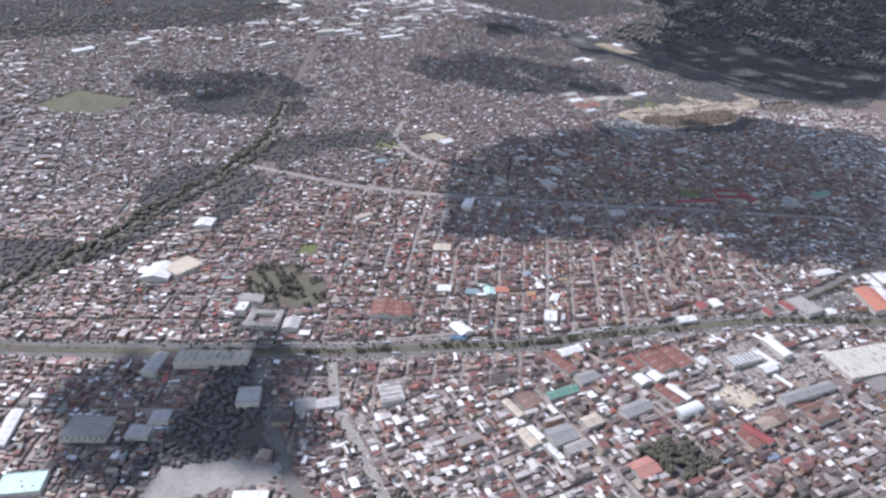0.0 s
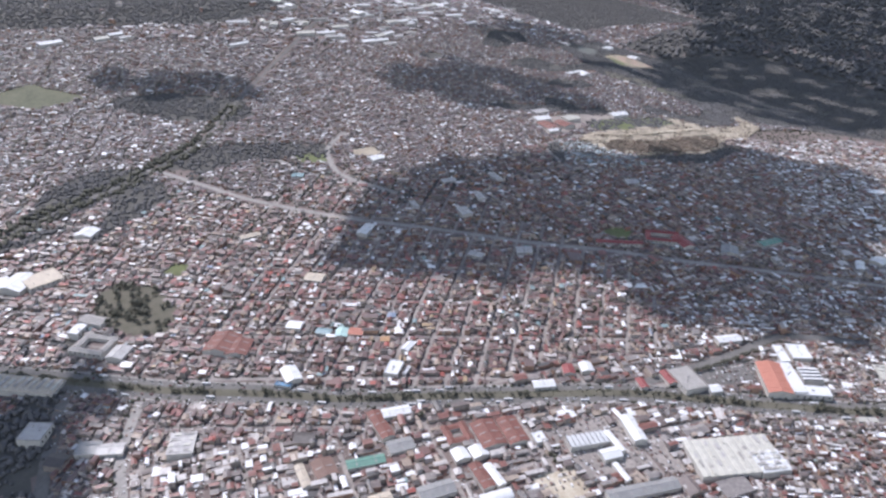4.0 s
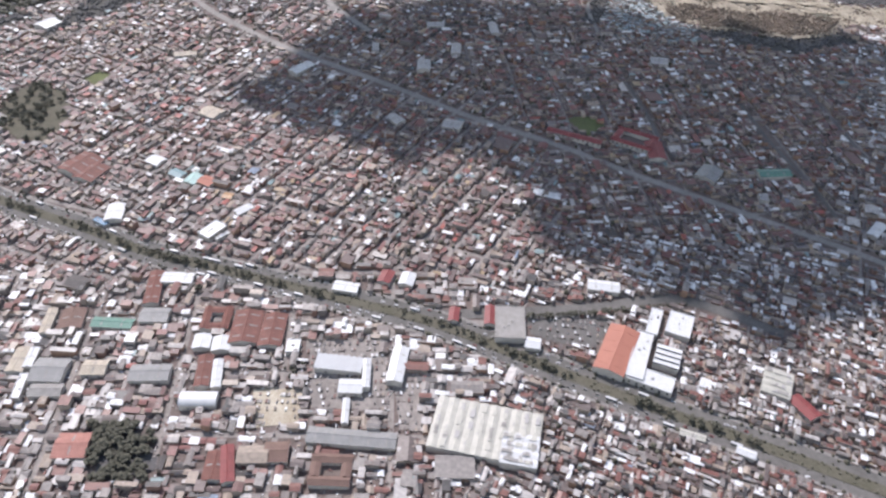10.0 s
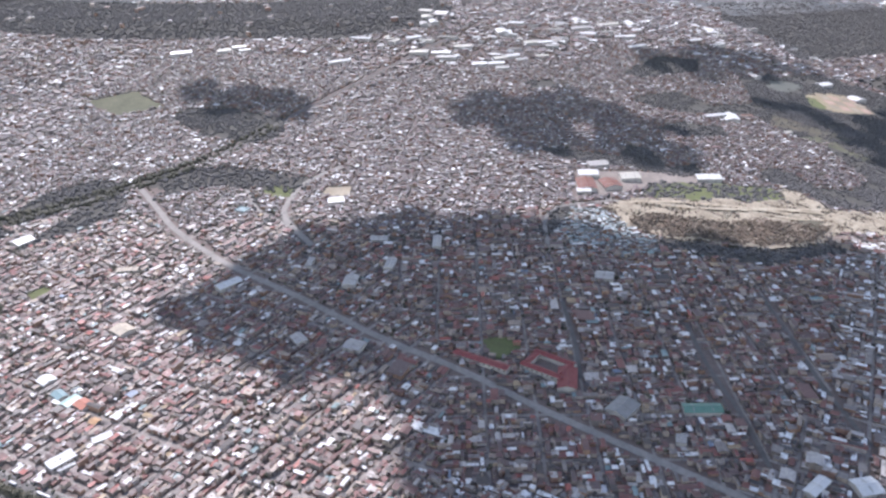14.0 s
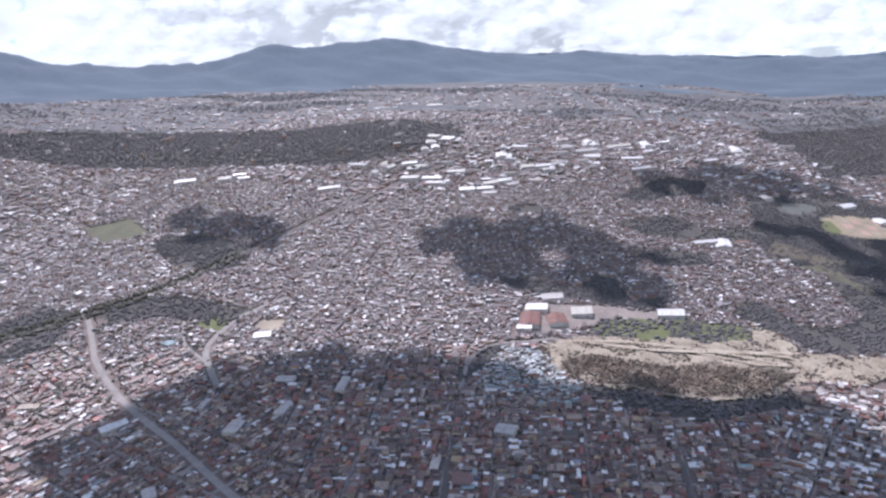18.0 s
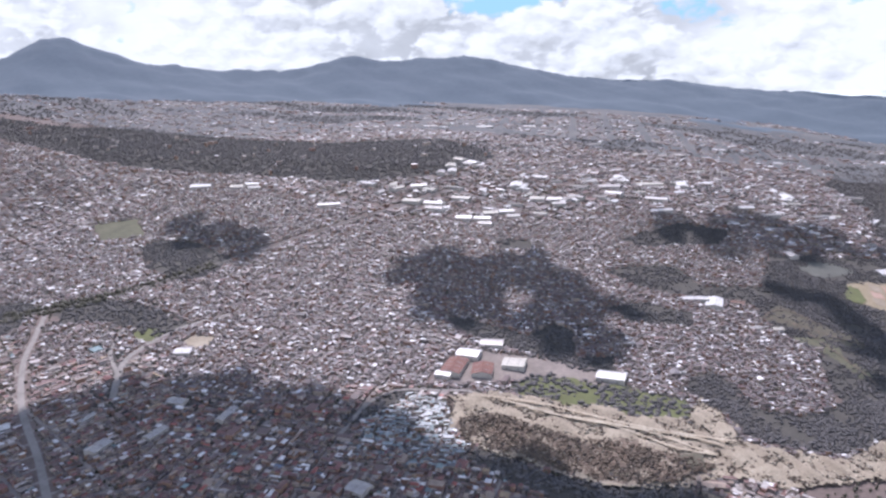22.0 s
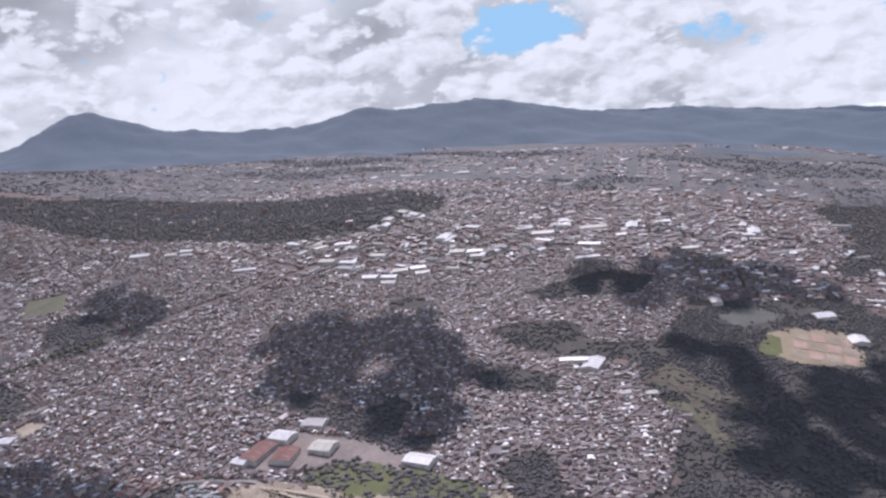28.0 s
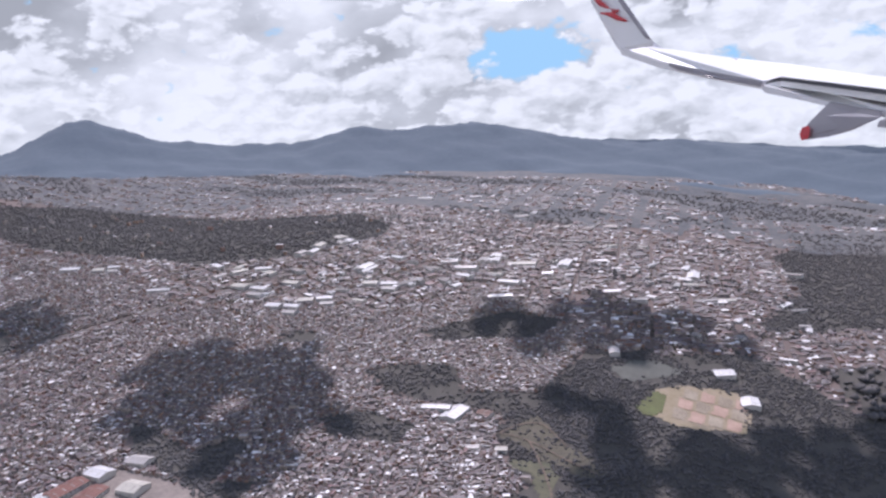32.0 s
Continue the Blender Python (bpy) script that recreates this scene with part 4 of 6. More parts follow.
building("warehouse", 212.1, 230.8, 13.9, 7.6, 82, 3.0, M_TAN, "gable")
building("warehouse", 216.9, 231.2, 11.3, 3.9, 86, 3.0, M_WHITE, "gable")
building("warehouse", 227.0, 222.3, 14.4, 13.0, -10, 3.0, M_GREY, "gable")
building("warehouse", 215.7, 215.8, 13.9, 3.8, 88, 3.0, M_WHITE, "flat")
building("warehouse", 227.9, 211.1, 13.8, 6.5, -7, 3.0, M_CONCRETE, "gable")
building("warehouse", 272.1, 212.3, 17.2, 8.9, -6, 3.2, M_GREY, "gable")
building("workshop", 246.8, 220.3, 10.5, 8.1, -7, 2.6, M_TAN, "gable")
building("warehouse", 295.5, 209.7, 17.4, 6.2, 87, 2.8, M_RUST, "gable")
building("warehouse", 301.3, 207.4, 15.4, 4.0, 89, 2.6, M_WHITE, "gable")
building("warehouse", 294.6, 194.8, 15.4, 7.6, -8, 2.6, M_WHITE, "barrel")
building("warehouse", 354.5, 203.7, 20.8, 8.2, -15, 3.0, M_WHITE, "saw")
building("warehouse", 366.0, 196.5, 15.9, 3.1, 83, 3.0, M_WHITE, "gable")
building("warehouse", 358.8, 190.6, 9.9, 7.0, -10, 3.0, M_WHITE, "gable")
building("warehouse", 380.0, 199.0, 19.7, 6.8, 74, 3.4, M_WHITE, "gable")
building("market_hall", 411.8, 160.0, 44.1, 25.4, -21, 3.4, M_CREAM, "ribs")
building("market_hall", 423.4, 148.9, 14.9, 14.5, 71, 3.8, M_WHITE, "ribs")
building("warehouse", 356.0, 178.7, 12.4, 2.6, 83, 2.6, M_WHITE, "gable")
building("warehouse", 357.8, 165.3, 36.0, 7.2, -13, 2.8, M_GREY, "gable")
building("workshop", 348.9, 152.4, 16.0, 14.0, -10, 2.4, M_BROWN, "court")
building("workshop", 245.1, 181.2, 13.1, 11.7, -6, 2.2, M_PINK, "gable")
building("workshop", 303.8, 161.8, 13.0, 7.9, 83, 2.2, M_RUST, "gable")
building("workshop", 308.7, 161.7, 16.9, 5.0, -86, 2.6, M_RED, "gable")
building("workshop", 327.8, 163.9, 9.5, 9.1, -7, 2.2, M_BROWN, "gable")
building("warehouse", 441.6, 202.6, 6.6, 6.2, -18, 2.6, M_WHITE, "gable")
building("office_block", 433.9, 216.0, 20.9, 14.0, 79, 3.2, M_CONCRETE, "flat")
building("workshop", 425.8, 222.4, 11.9, 5.0, 77, 2.2, M_RED, "gable")
building("workshop", 409.1, 225.3, 8.5, 4.5, 75, 2.2, M_RED, "gable")
building("warehouse", 359.9, 250.7, 12.1, 6.4, -20, 2.4, M_WHITE, "gable")
building("workshop", 379.8, 254.8, 8.7, 6.2, 65, 2.2, M_RED, "gable")
building("workshop", 390.0, 251.3, 8.7, 7.0, 68, 2.4, M_WHITE, "gable")
building("factory", 477.7, 193.1, 28.7, 13.4, 56, 3.6, M_ORANGE, "gable")
building("factory", 487.1, 189.1, 28.9, 7.7, 60, 3.6, M_WHITE, "flat")
building("factory", 487.3, 175.7, 19.8, 9.0, -34, 3.4, M_WHITE, "flat")
building("factory", 499.0, 186.2, 12.8, 10.9, 59, 3.4, M_WHITE, "saw")
building("factory", 500.7, 207.6, 17.3, 5.6, 59, 3.2, M_WHITE, "flat")
building("factory", 511.9, 204.3, 15.0, 11.3, 58, 3.2, M_WHITE, "flat")
building("warehouse", 541.5, 166.9, 15.1, 11.9, 56, 3.0, M_CREAM, "ribs")
building("workshop", 547.3, 153.8, 12.3, 6.4, -71, 2.2, M_RED, "gable")
building("church", 484.3, 233.3, 15.1, 6.9, -18, 2.8, M_WHITE, "gable")
building("warehouse", 512.5, 135.9, 7.3, 3.6, -34, 2.6, M_WHITE, "gable")
building("warehouse", 494.5, 146.6, 10.0, 3.0, -29, 2.4, M_CREAM, "gable")
building("warehouse", 339.9, 461.3, 17.2, 8.1, 44, 3.0, M_WHITE, "gable")
building("house_block", 423.9, 455.6, 14.9, 8.9, 83, 2.6, M_GREYW, "gable")
building("house_block", 398.3, 392.0, 11.0, 7.0, -58, 2.4, M_GREYW, "gable")
building("house_block", 432.8, 381.7, 11.5, 9.6, -27, 2.6, M_GREYW, "gable")
building("house_block", 440.3, 514.5, 13.0, 7.7, -6, 2.4, M_GREYW, "gable")
building("house_block", 449.9, 476.4, 15.9, 6.5, 80, 2.4, M_GREYW, "gable")
building("house_block", 595.3, 452.5, 12.2, 10.6, -18, 2.4, M_GREYW, "gable")
building("school", 542.8, 355.2, 25.4, 18.3, -39, 3.0, M_RED, "court")
building("school", 551.3, 342.2, 19.2, 10.2, 79, 3.0, M_RED, "gable")
building("school", 505.9, 361.8, 35.0, 5.2, -34, 2.6, M_RED, "gable")
building("market_hall", 615.5, 314.8, 19.2, 7.5, -4, 3.0, M_GREEN, "gable")
building("warehouse", 575.6, 317.7, 14.5, 12.2, 45, 2.6, M_GREY, "gable")
building("warehouse", 671.0, 260.3, 10.6, 10.1, 7, 2.8, M_WHITE, "gable")
building("warehouse", 648.9, 260.8, 14.4, 5.5, 38, 2.8, M_WHITE, "gable")
building("house_block", 598.3, 293.4, 6.9, 5.1, 74, 2.4, M_GREYW, "flat")
building("house_block", 483.2, 505.3, 19.1, 6.0, 87, 2.6, M_GREYW, "gable")
building("house_block", 392.6, 484.5, 13.9, 5.1, 84, 2.4, M_GREYW, "flat")
building("workshop", 324.4, 577.8, 10.5, 8.3, -27, 2.0, M_TEAL, "flat")
building("warehouse", 618.5, 629.0, 17.3, 13.6, -6, 3.4, M_WHITE, "gable")
building("factory", 612.4, 606.1, 26.4, 15.2, 87, 3.0, M_RUST, "gable")
building("factory", 633.4, 607.3, 19.4, 15.0, -83, 3.0, M_RUST, "gable")
building("warehouse", 607.9, 592.6, 11.6, 8.5, -6, 3.0, M_WHITE, "gable")
building("warehouse", 654.2, 624.0, 16.6, 15.2, -0, 3.2, M_CREAM, "gable")
building("warehouse", 725.2, 626.7, 20.5, 13.0, -7, 3.4, M_WHITE, "gable")
building("warehouse", 631.8, 652.1, 17.9, 12.1, 3, 3.0, M_GREYW, "gable")
building("warehouse", 811.3, 805.7, 25.1, 14.7, 83, 3.0, M_WHITE, "gable")
building("warehouse", 401.1, 583.0, 13.3, 10.4, 9, 3.0, M_WHITE, "gable")
building("farm_shed", 1028.5, 946.1, 19.6, 15.0, -81, 2.6, M_WHITE, "gable")
building("farm_shed", 1004.7, 988.7, 18.3, 15.7, 20, 3.0, M_WHITE, "gable")
building("farm_shed", 906.3, 979.8, 18.6, 9.8, -73, 3.0, M_GREYW, "gable")
building("warehouse", 469.5, 979.6, 24.0, 14.2, -11, 3.0, M_CREAM, "gable")
building("warehouse", 497.3, 978.0, 25.2, 11.2, -11, 3.0, M_WHITE, "gable")
building("warehouse", 502.1, 961.8, 21.6, 10.5, -11, 3.0, M_GREYW, "gable")
building("warehouse", 543.6, 940.9, 18.6, 14.2, 0, 3.0, M_WHITE, "gable")
building("warehouse", 565.0, 944.6, 19.6, 11.2, 0, 3.0, M_WHITE, "gable")
building("warehouse", 571.1, 929.6, 16.8, 10.5, 0, 3.0, M_GREYW, "gable")
building("warehouse", 570.3, 963.6, 17.3, 14.2, 20, 3.0, M_CREAM, "gable")
building("warehouse", 587.7, 973.9, 18.1, 11.2, 20, 3.0, M_WHITE, "gable")
building("warehouse", 598.1, 961.8, 15.6, 10.5, 20, 3.0, M_GREYW, "gable")
building("warehouse", 480.3, 1133.7, 24.0, 14.2, -80, 3.0, M_CREAM, "gable")
building("warehouse", 488.8, 1107.2, 25.2, 11.2, -80, 3.0, M_WHITE, "gable")
building("warehouse", 475.3, 1096.9, 21.6, 10.5, -80, 3.0, M_GREYW, "gable")
building("warehouse", 480.6, 1193.7, 24.0, 14.2, -40, 3.0, M_CREAM, "gable")
building("warehouse", 504.1, 1178.8, 25.2, 11.2, -40, 3.0, M_WHITE, "gable")
building("warehouse", 500.5, 1162.3, 21.6, 10.5, -40, 3.0, M_GREYW, "gable")
building("warehouse", 583.7, 1074.4, 32.4, 15.0, -85, 3.0, M_WHITE, "gable")
building("warehouse", 617.7, 1028.9, 18.4, 14.2, 5, 3.0, M_CREAM, "gable")
building("warehouse", 638.4, 1034.5, 19.3, 11.2, 5, 3.0, M_WHITE, "gable")
building("warehouse", 645.7, 1020.1, 16.5, 10.5, 5, 3.0, M_GREYW, "gable")
building("warehouse", 156.5, 1006.9, 27.4, 15.0, 21, 3.0, M_WHITE, "gable")
building("warehouse", 214.3, 1003.9, 17.1, 14.2, 17, 3.0, M_CREAM, "gable")
building("warehouse", 231.9, 1013.2, 17.9, 11.2, 17, 3.0, M_WHITE, "gable")
building("warehouse", 241.6, 1000.5, 15.4, 10.5, 17, 3.0, M_GREYW, "gable")
building("warehouse", 712.5, 1196.9, 20.1, 14.2, -80, 3.0, M_WHITE, "gable")
building("warehouse", 720.2, 1174.8, 21.1, 11.2, -80, 3.0, M_WHITE, "gable")
building("warehouse", 706.5, 1165.8, 18.1, 10.5, -80, 3.0, M_GREYW, "gable")
building("warehouse", 754.0, 1179.5, 35.9, 15.0, 10, 3.0, M_CREAM, "gable")
building("warehouse", 701.8, 1119.6, 28.0, 15.0, 6, 3.0, M_GREYW, "gable")
building("warehouse", 799.4, 1218.6, 37.3, 15.0, -85, 3.0, M_WHITE, "gable")
building("warehouse", 952.6, 1286.7, 35.8, 15.0, -88, 3.0, M_WHITE, "gable")
building("factory", 116.0, 508.0, 23.3, 20.9, 18, 3.4, M_TAN, "flat")
building("warehouse", 100.9, 511.7, 22.5, 20.2, 50, 3.0, M_WHITE, "gable")
building("warehouse", 93.1, 518.1, 10.5, 9.0, -58, 3.0, M_WHITE, "gable")
building("office_block", 132.4, 433.3, 11.3, 7.3, 51, 4.6, M_WHITE, "flat")
building("warehouse", 142.5, 440.2, 17.3, 8.8, -45, 3.0, M_CONCRETE, "gable")
building("school", 140.0, 414.2, 22.3, 19.4, -40, 3.2, M_CONCRETE, "court")
building("warehouse", 152.5, 398.2, 13.3, 10.5, 53, 3.0, M_GREYW, "gable")
building("church", 68.4, 414.3, 20.0, 8.8, 48, 4.0, M_GREYW, "gable")
building("terminal_hall", 99.2, 397.9, 45.8, 13.6, -36, 3.2, M_TAN, "ribs")
building("office_block", 104.1, 351.3, 14.0, 13.0, 59, 5.0, M_GREYW, "flat")
building("warehouse", 58.1, 369.1, 11.2, 10.9, -33, 3.0, M_GREYW, "flat")
building("warehouse", 128.0, 326.5, 11.6, 9.6, -25, 2.8, M_GREY, "gable")
building("warehouse", 138.3, 319.7, 13.1, 8.0, -21, 2.8, M_GREYW, "gable")
building("warehouse", 171.4, 304.7, 16.9, 13.1, 70, 3.0, M_GREYW, "ribs")
building("workshop", 209.8, 376.3, 20.1, 17.6, 53, 2.4, M_RUST, "gable")
building("warehouse", -14.7, 412.9, 30.8, 7.0, 64, 3.0, M_WHITE, "gable")
building("factory", 23.0, 385.6, 26.3, 17.1, -38, 4.0, M_CONCRETE, "flat")
building("warehouse", 45.2, 365.4, 13.4, 9.7, -39, 3.0, M_GREYW, "flat")
building("sports_hall", -14.7, 366.0, 23.0, 15.1, -27, 3.4, M_PALETEAL, "flat")
building("warehouse", 78.5, 286.3, 17.5, 5.5, -34, 3.0, M_WHITE, "gable")


building("warehouse", 794.4, 808.1, 24, 8, 8, 2.8, M_WHITE, "gable")
building("warehouse", 833.4, 816.8, 12, 9, -12, 2.6, M_BROWN, "gable")
building("warehouse", 841.4, 766.4, 10, 6, 20, 2.4, M_GREYW, "gable")
building("warehouse", 861.4, 773.4, 9, 6, 15, 2.4, M_CREAM, "gable")

# long sheds of the industrial quarter far off
for k in range(120):
    u = brnd.random()
    if k < 46:
        sx_, sy_ = 420 + 330 * u + brnd.gauss(0, 30), 960 + 190 * u + brnd.gauss(0, 40)
    elif k < 84:
        sx_, sy_ = 760 + brnd.random() * 330, 1040 + brnd.random() * 380
    else:
        sx_, sy_ = 300 + brnd.random() * 750, 1350 + brnd.random() * 330
    size = brnd.uniform(0.45, 1.0)
    building("warehouse", sx_, sy_, size * brnd.uniform(14, 38), size * brnd.uniform(7, 13), brnd.choice((-22, -10, 70, -30, 15, 88)) + brnd.uniform(-8, 8), brnd.uniform(1.8, 3.4),
             brnd.choice((M_WHITE, M_CREAM, M_GREYW, M_WHITE, M_GREY, M_CONCRETE, M_WHITE)), brnd.choice(("gable", "gable", "flat")))

# ---- single houses along the near streets ----
rng = np.random.default_rng(7)


def free_of_things(x, y):
    ok = np.ones(len(x), bool)
    for line, w in ROADS:
        ok &= off_line(x, y, line) > w / 2 + 1.4
    spur = inside(x, y, SPUR_HOUSES)
    for poly in OPEN:
        ok &= ~inside(x, y, poly) | spur
    for lx, ly, a, b, turn in LANDMARKS:
        c, s = math.cos(turn), math.sin(turn)
        u, v = (x - lx) * c + (y - ly) * s, -(x - lx) * s + (y - ly) * c
        ok &= ~((np.abs(u) < a + 1.5) & (np.abs(v) < b + 1.5))
    return ok


def houses_mesh(name, x, y, a, b, turn, h, gable, mats):
    """Many houses in one mesh: walls and a flat or a ridged roof each."""
    c, s = np.cos(turn), np.sin(turn)
    base = ground_z(x, y)
    u = np.array([-1, 1, 1, -1])[None] * a[:, None]
    v = np.array([-1, -1, 1, 1])[None] * b[:, None]
    X, Y = x[:, None] + u * c[:, None] - v * s[:, None], y[:, None] + u * s[:, None] + v * c[:, None]
    low = np.stack([X, Y, np.repeat(base[:, None] - 1.5, 4, 1)], -1)
    top = np.stack([X, Y, np.repeat((base + h)[:, None], 4, 1)], -1)
    # roofs stand out over the walls and pitch one way or two
    ue, ve = u * 1.06, v * 1.06
    XE, YE = x[:, None] + ue * c[:, None] - ve * s[:, None], y[:, None] + ue * s[:, None] + ve * c[:, None]
    lean = np.where(gable, 0.0, 0.22 * b)[:, None] * np.array([0, 0, 1, 1])[None]
    eave = np.stack([XE, YE, (base + h)[:, None] + 0.03 + lean], -1)
    up = np.where(gable, 0.30 * b, 0.11 * b)
    rid = np.stack([np.stack([x + k * a * 1.06 * c, y + k * a * 1.06 * s, base + h + 0.03 + up], -1) for k in (-1, 1)], 1)
    verts = np.concatenate([low, top, eave, rid], 1).reshape(-1, 3)
    k = np.arange(len(x)) * 14
    walls = np.concatenate([np.stack([k + p, k + q, k + q + 4, k + p + 4], 1) for p, q in ((0, 1), (1, 2), (2, 3), (3, 0))])
    slopes = np.concatenate([np.stack([k + 8, k + 9, k + 13, k + 12], 1), np.stack([k + 12, k + 13, k + 10, k + 11], 1)])
    index = np.r_[np.zeros(len(walls)), np.ones(len(slopes))]
    return mesh_of(name, verts, [walls, slopes], mats, index)


def lots(seed, box_, origin, au, av, bu, bv, street, lot, rows, empty):
    """House plots of a district: blocks of bu by bv along two street directions."""
    r = np.random.default_rng(seed)
    x0, x1, y0, y1 = box_
    cx, cy = origin
    span = max(math.hypot(px - cx, py - cy) for px in (x0, x1) for py in (y0, y1))
    nb_u, nb_v = int(span / (bu + street)) + 1, int(span / (bv + street)) + 1
    nu = max(1, round(bu / lot))
    bi, bj, li, lj = np.meshgrid(np.arange(-nb_u, nb_u + 1), np.arange(-nb_v, nb_v + 1), np.arange(nu), np.arange(rows), indexing="ij")
    bi, bj, li, lj = (q.ravel() for q in (bi, bj, li, lj))
    lw, ld = bu / nu, bv / rows
    u = bi * (bu + street) + (li + 0.5) * lw + street / 2
    v = bj * (bv + street) + (lj + 0.5) * ld + street / 2
    n = len(u)
    a = lw * np.clip(r.lognormal(-0.74, 0.36, n), 0.22, 1.25)
    b = ld * np.clip(r.lognormal(-0.80, 0.34, n), 0.20, 1.10)
    # keep clear of the streets
    ub, vb = (li + 0.5) * lw, (lj + 0.5) * ld
    a = np.minimum(a, np.minimum(ub, bu - ub) + 0.1)
    b = np.minimum(b, np.minimum(vb, bv - vb) + 0.1)
    u, v = u + r.normal(0, 0.08 * lot, n), v + r.normal(0, 0.08 * lot, n)
    x = cx + u * math.cos(au) + v * math.cos(av)
    y = cy + u * math.sin(au) + v * math.sin(av)
    keep = (x > x0) & (x < x1) & (y > y0) & (y < y1) & (r.random(n) > empty)
    x, y, a, b = x[keep], y[keep], a[keep], b[keep]
    n = len(x)
    h = r.choice([1.0, 1.3, 2.1, 2.5, 3.4], n, p=[0.34, 0.27, 0.2, 0.13, 0.06]) * r.uniform(0.85, 1.2, n)
    big = r.random(n) < 0.03
    a, b, h = np.where(big, a * 1.8, a), np.where(big, b * 1.7, b), np.where(big, h + 0.7, h)
    slim = r.random(n) < 0.35
    turn = np.full(n, au) + r.normal(0, 0.035, n)
    swap = b > a
    turn = np.where(swap, turn + math.pi / 2, turn)
    a, b = np.where(swap, b, a), np.where(swap, a, b)
    a, b = np.where(slim, a * 1.45, a), np.where(slim, b * 0.72, b)
    return x, y, a, b, turn, h, r.random(n) < 0.6


D = radians
# name of the look, centre, box, a street corner, street directions, block, street width, plot, rows, share left empty
DISTRICTS = [
    (0, (330, 350), (130, 580, 190, 640), (326, 321), D(-29), D(49), 13.9, 36, 3.2, 2.6, 11, 0.06),
    (1, (300, 185), (60, 440, 40, 420), (290, 275), D(-10), D(84), 44, 28, 3.4, 3.7, 8, 0.12),
    (1, (500, 110), (340, 760, -40, 300), (450, 140), D(-31), D(59), 24, 15, 1.2, 2.4, 6, 0.06),
    (0, (620, 400), (330, 900, 150, 620), (560, 380), D(-2), D(88), 24, 30, 2.4, 2.9, 9, 0.08),
    (0, (100, 480), (-250, 320, 200, 800), (100, 480), D(-38), D(52), 26, 24, 2.4, 2.9, 8, 0.09),
    (3, (250, 760), (-100, 700, 480, 1150), (300, 700), D(-20), D(70), 30, 24, 1.8, 2.3, 10, 0.10),
    (3, (520, 720), (350, 860, 520, 1100), (500, 650), D(-8), D(80), 26, 20, 1.7, 2.2, 9, 0.08),
    (3, (800, 760), (620, 1000, 560, 1180), (800, 700), D(15), D(104), 24, 17, 1.3, 2.0, 8, 0.07),
    (3, (-100, 800), (-500, 200, 450, 1300), (-100, 800), D(-30), D(60), 34, 26, 2.5, 3.8, 6, 0.10),
    (3, (1000, 1250), (600, 1700, 950, 1600), (1000, 1200), D(10), D(98), 40, 30, 4, 4.4, 6, 0.28),
    (3, (450, 1150), (0, 900, 900, 1500), (450, 1100), D(-25), D(65), 40, 30, 4, 4.2, 6, 0.25),
    (3, (0, 1750), (-1500, 700, 1230, 2250), (0, 1700), D(-15), D(75), 50, 22, 14, 6, 4, 0.55),
    (3, (900, 1750), (300, 2000, 1400, 2250), (900, 1700), D(5), D(95), 60, 40, 14, 5.5, 6, 0.5),
    (1, (760, 300), (560, 1100, 170, 560), (760, 300), D(-30), D(60), 26, 24, 2.5, 3.2, 7, 0.10),
    (2, (605, 515), (575, 645, 480, 560), (605, 515), D(10), D(100), 20, 12, 1.2, 2.4, 5, 0.04),
]
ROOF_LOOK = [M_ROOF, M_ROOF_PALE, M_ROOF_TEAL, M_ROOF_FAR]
HOUSE_LABEL = ["close-packed low houses with grey, white and rust sheet roofs", "close-packed low buildings with pale grey and white sheet roofs", "rows of small houses with bluish grey roofs", "dense far houses with brown and white roofs dulled for haze"]
cen = np.array([d[1] for d in DISTRICTS], float)
NEAR = ((262, 470), (118, 262))     # the stretch of the plan where houses stand singly


def single_house(x, y, a, b, turn, h, gable):
    ob = tagged(new("house"), "small low house with a sheet roof in a crowded street", "house", "houses of the near streets")
    ob.matrix_world = Matrix.LocRotScale((x, y, gz(x, y)), Euler((0, 0, turn)), None)
    r = 0.28 * b if gable else 0.1
    solid("wall", [prism([(-b, -1.5), (b, -1.5), (b, h), (0, h + r), (-b, h)], -a, a)], M_WALL1, ob)
    e = 0.12
    if gable:
        pieces = []
        for s in (-1, 1):
            prof = [(0, h + r + 0.02), (s * (b + e), h - 0.02), (s * (b + e), h + 0.06), (0, h + r + 0.12)]
            pieces.append(prism(prof if s < 0 else prof[::-1], -a - e, a + e))
        solid("roof", pieces, M_ROOF1, ob)
    else:
        solid("roof", [prism([(-b - e, h + 0.1), (b + e, h + 0.1 + 0.2 * b), (b + e, h + 0.2 + 0.2 * b), (-b - e, h + 0.2)], -a - e, a + e)], M_ROOF1, ob)
    if brnd.random() < 0.35:
        u = brnd.uniform(-0.5, 0.5) * a
        ring = [(0.22 * math.cos(t), 0.22 * math.sin(t)) for t in np.linspace(0, 2 * math.pi, 9)[:-1]]
        v, q, caps = prism(ring, 0, 0.5)
        v = np.c_[v[:, 1] + u, v[:, 2] + 0.4 * b, v[:, 0] + h + 0.12]
        part("water_tank", mesh_of("water_tank", v, [q, np.array([caps[0]]), np.array([caps[1]])], [M_GREYW]), ob)


def foothill_towns(x, y):
    """Where settlements lie on the foothills: long bands along the slope."""
    return np.sin(x * 0.006 + 1.9 * np.sin(y * 0.013)) * np.cos(y * 0.021 + 0.9 * np.sin(x * 0.0045)) + 0.55 * np.sin(x * 0.019 + y * 0.008) * np.cos(y * 0.034)


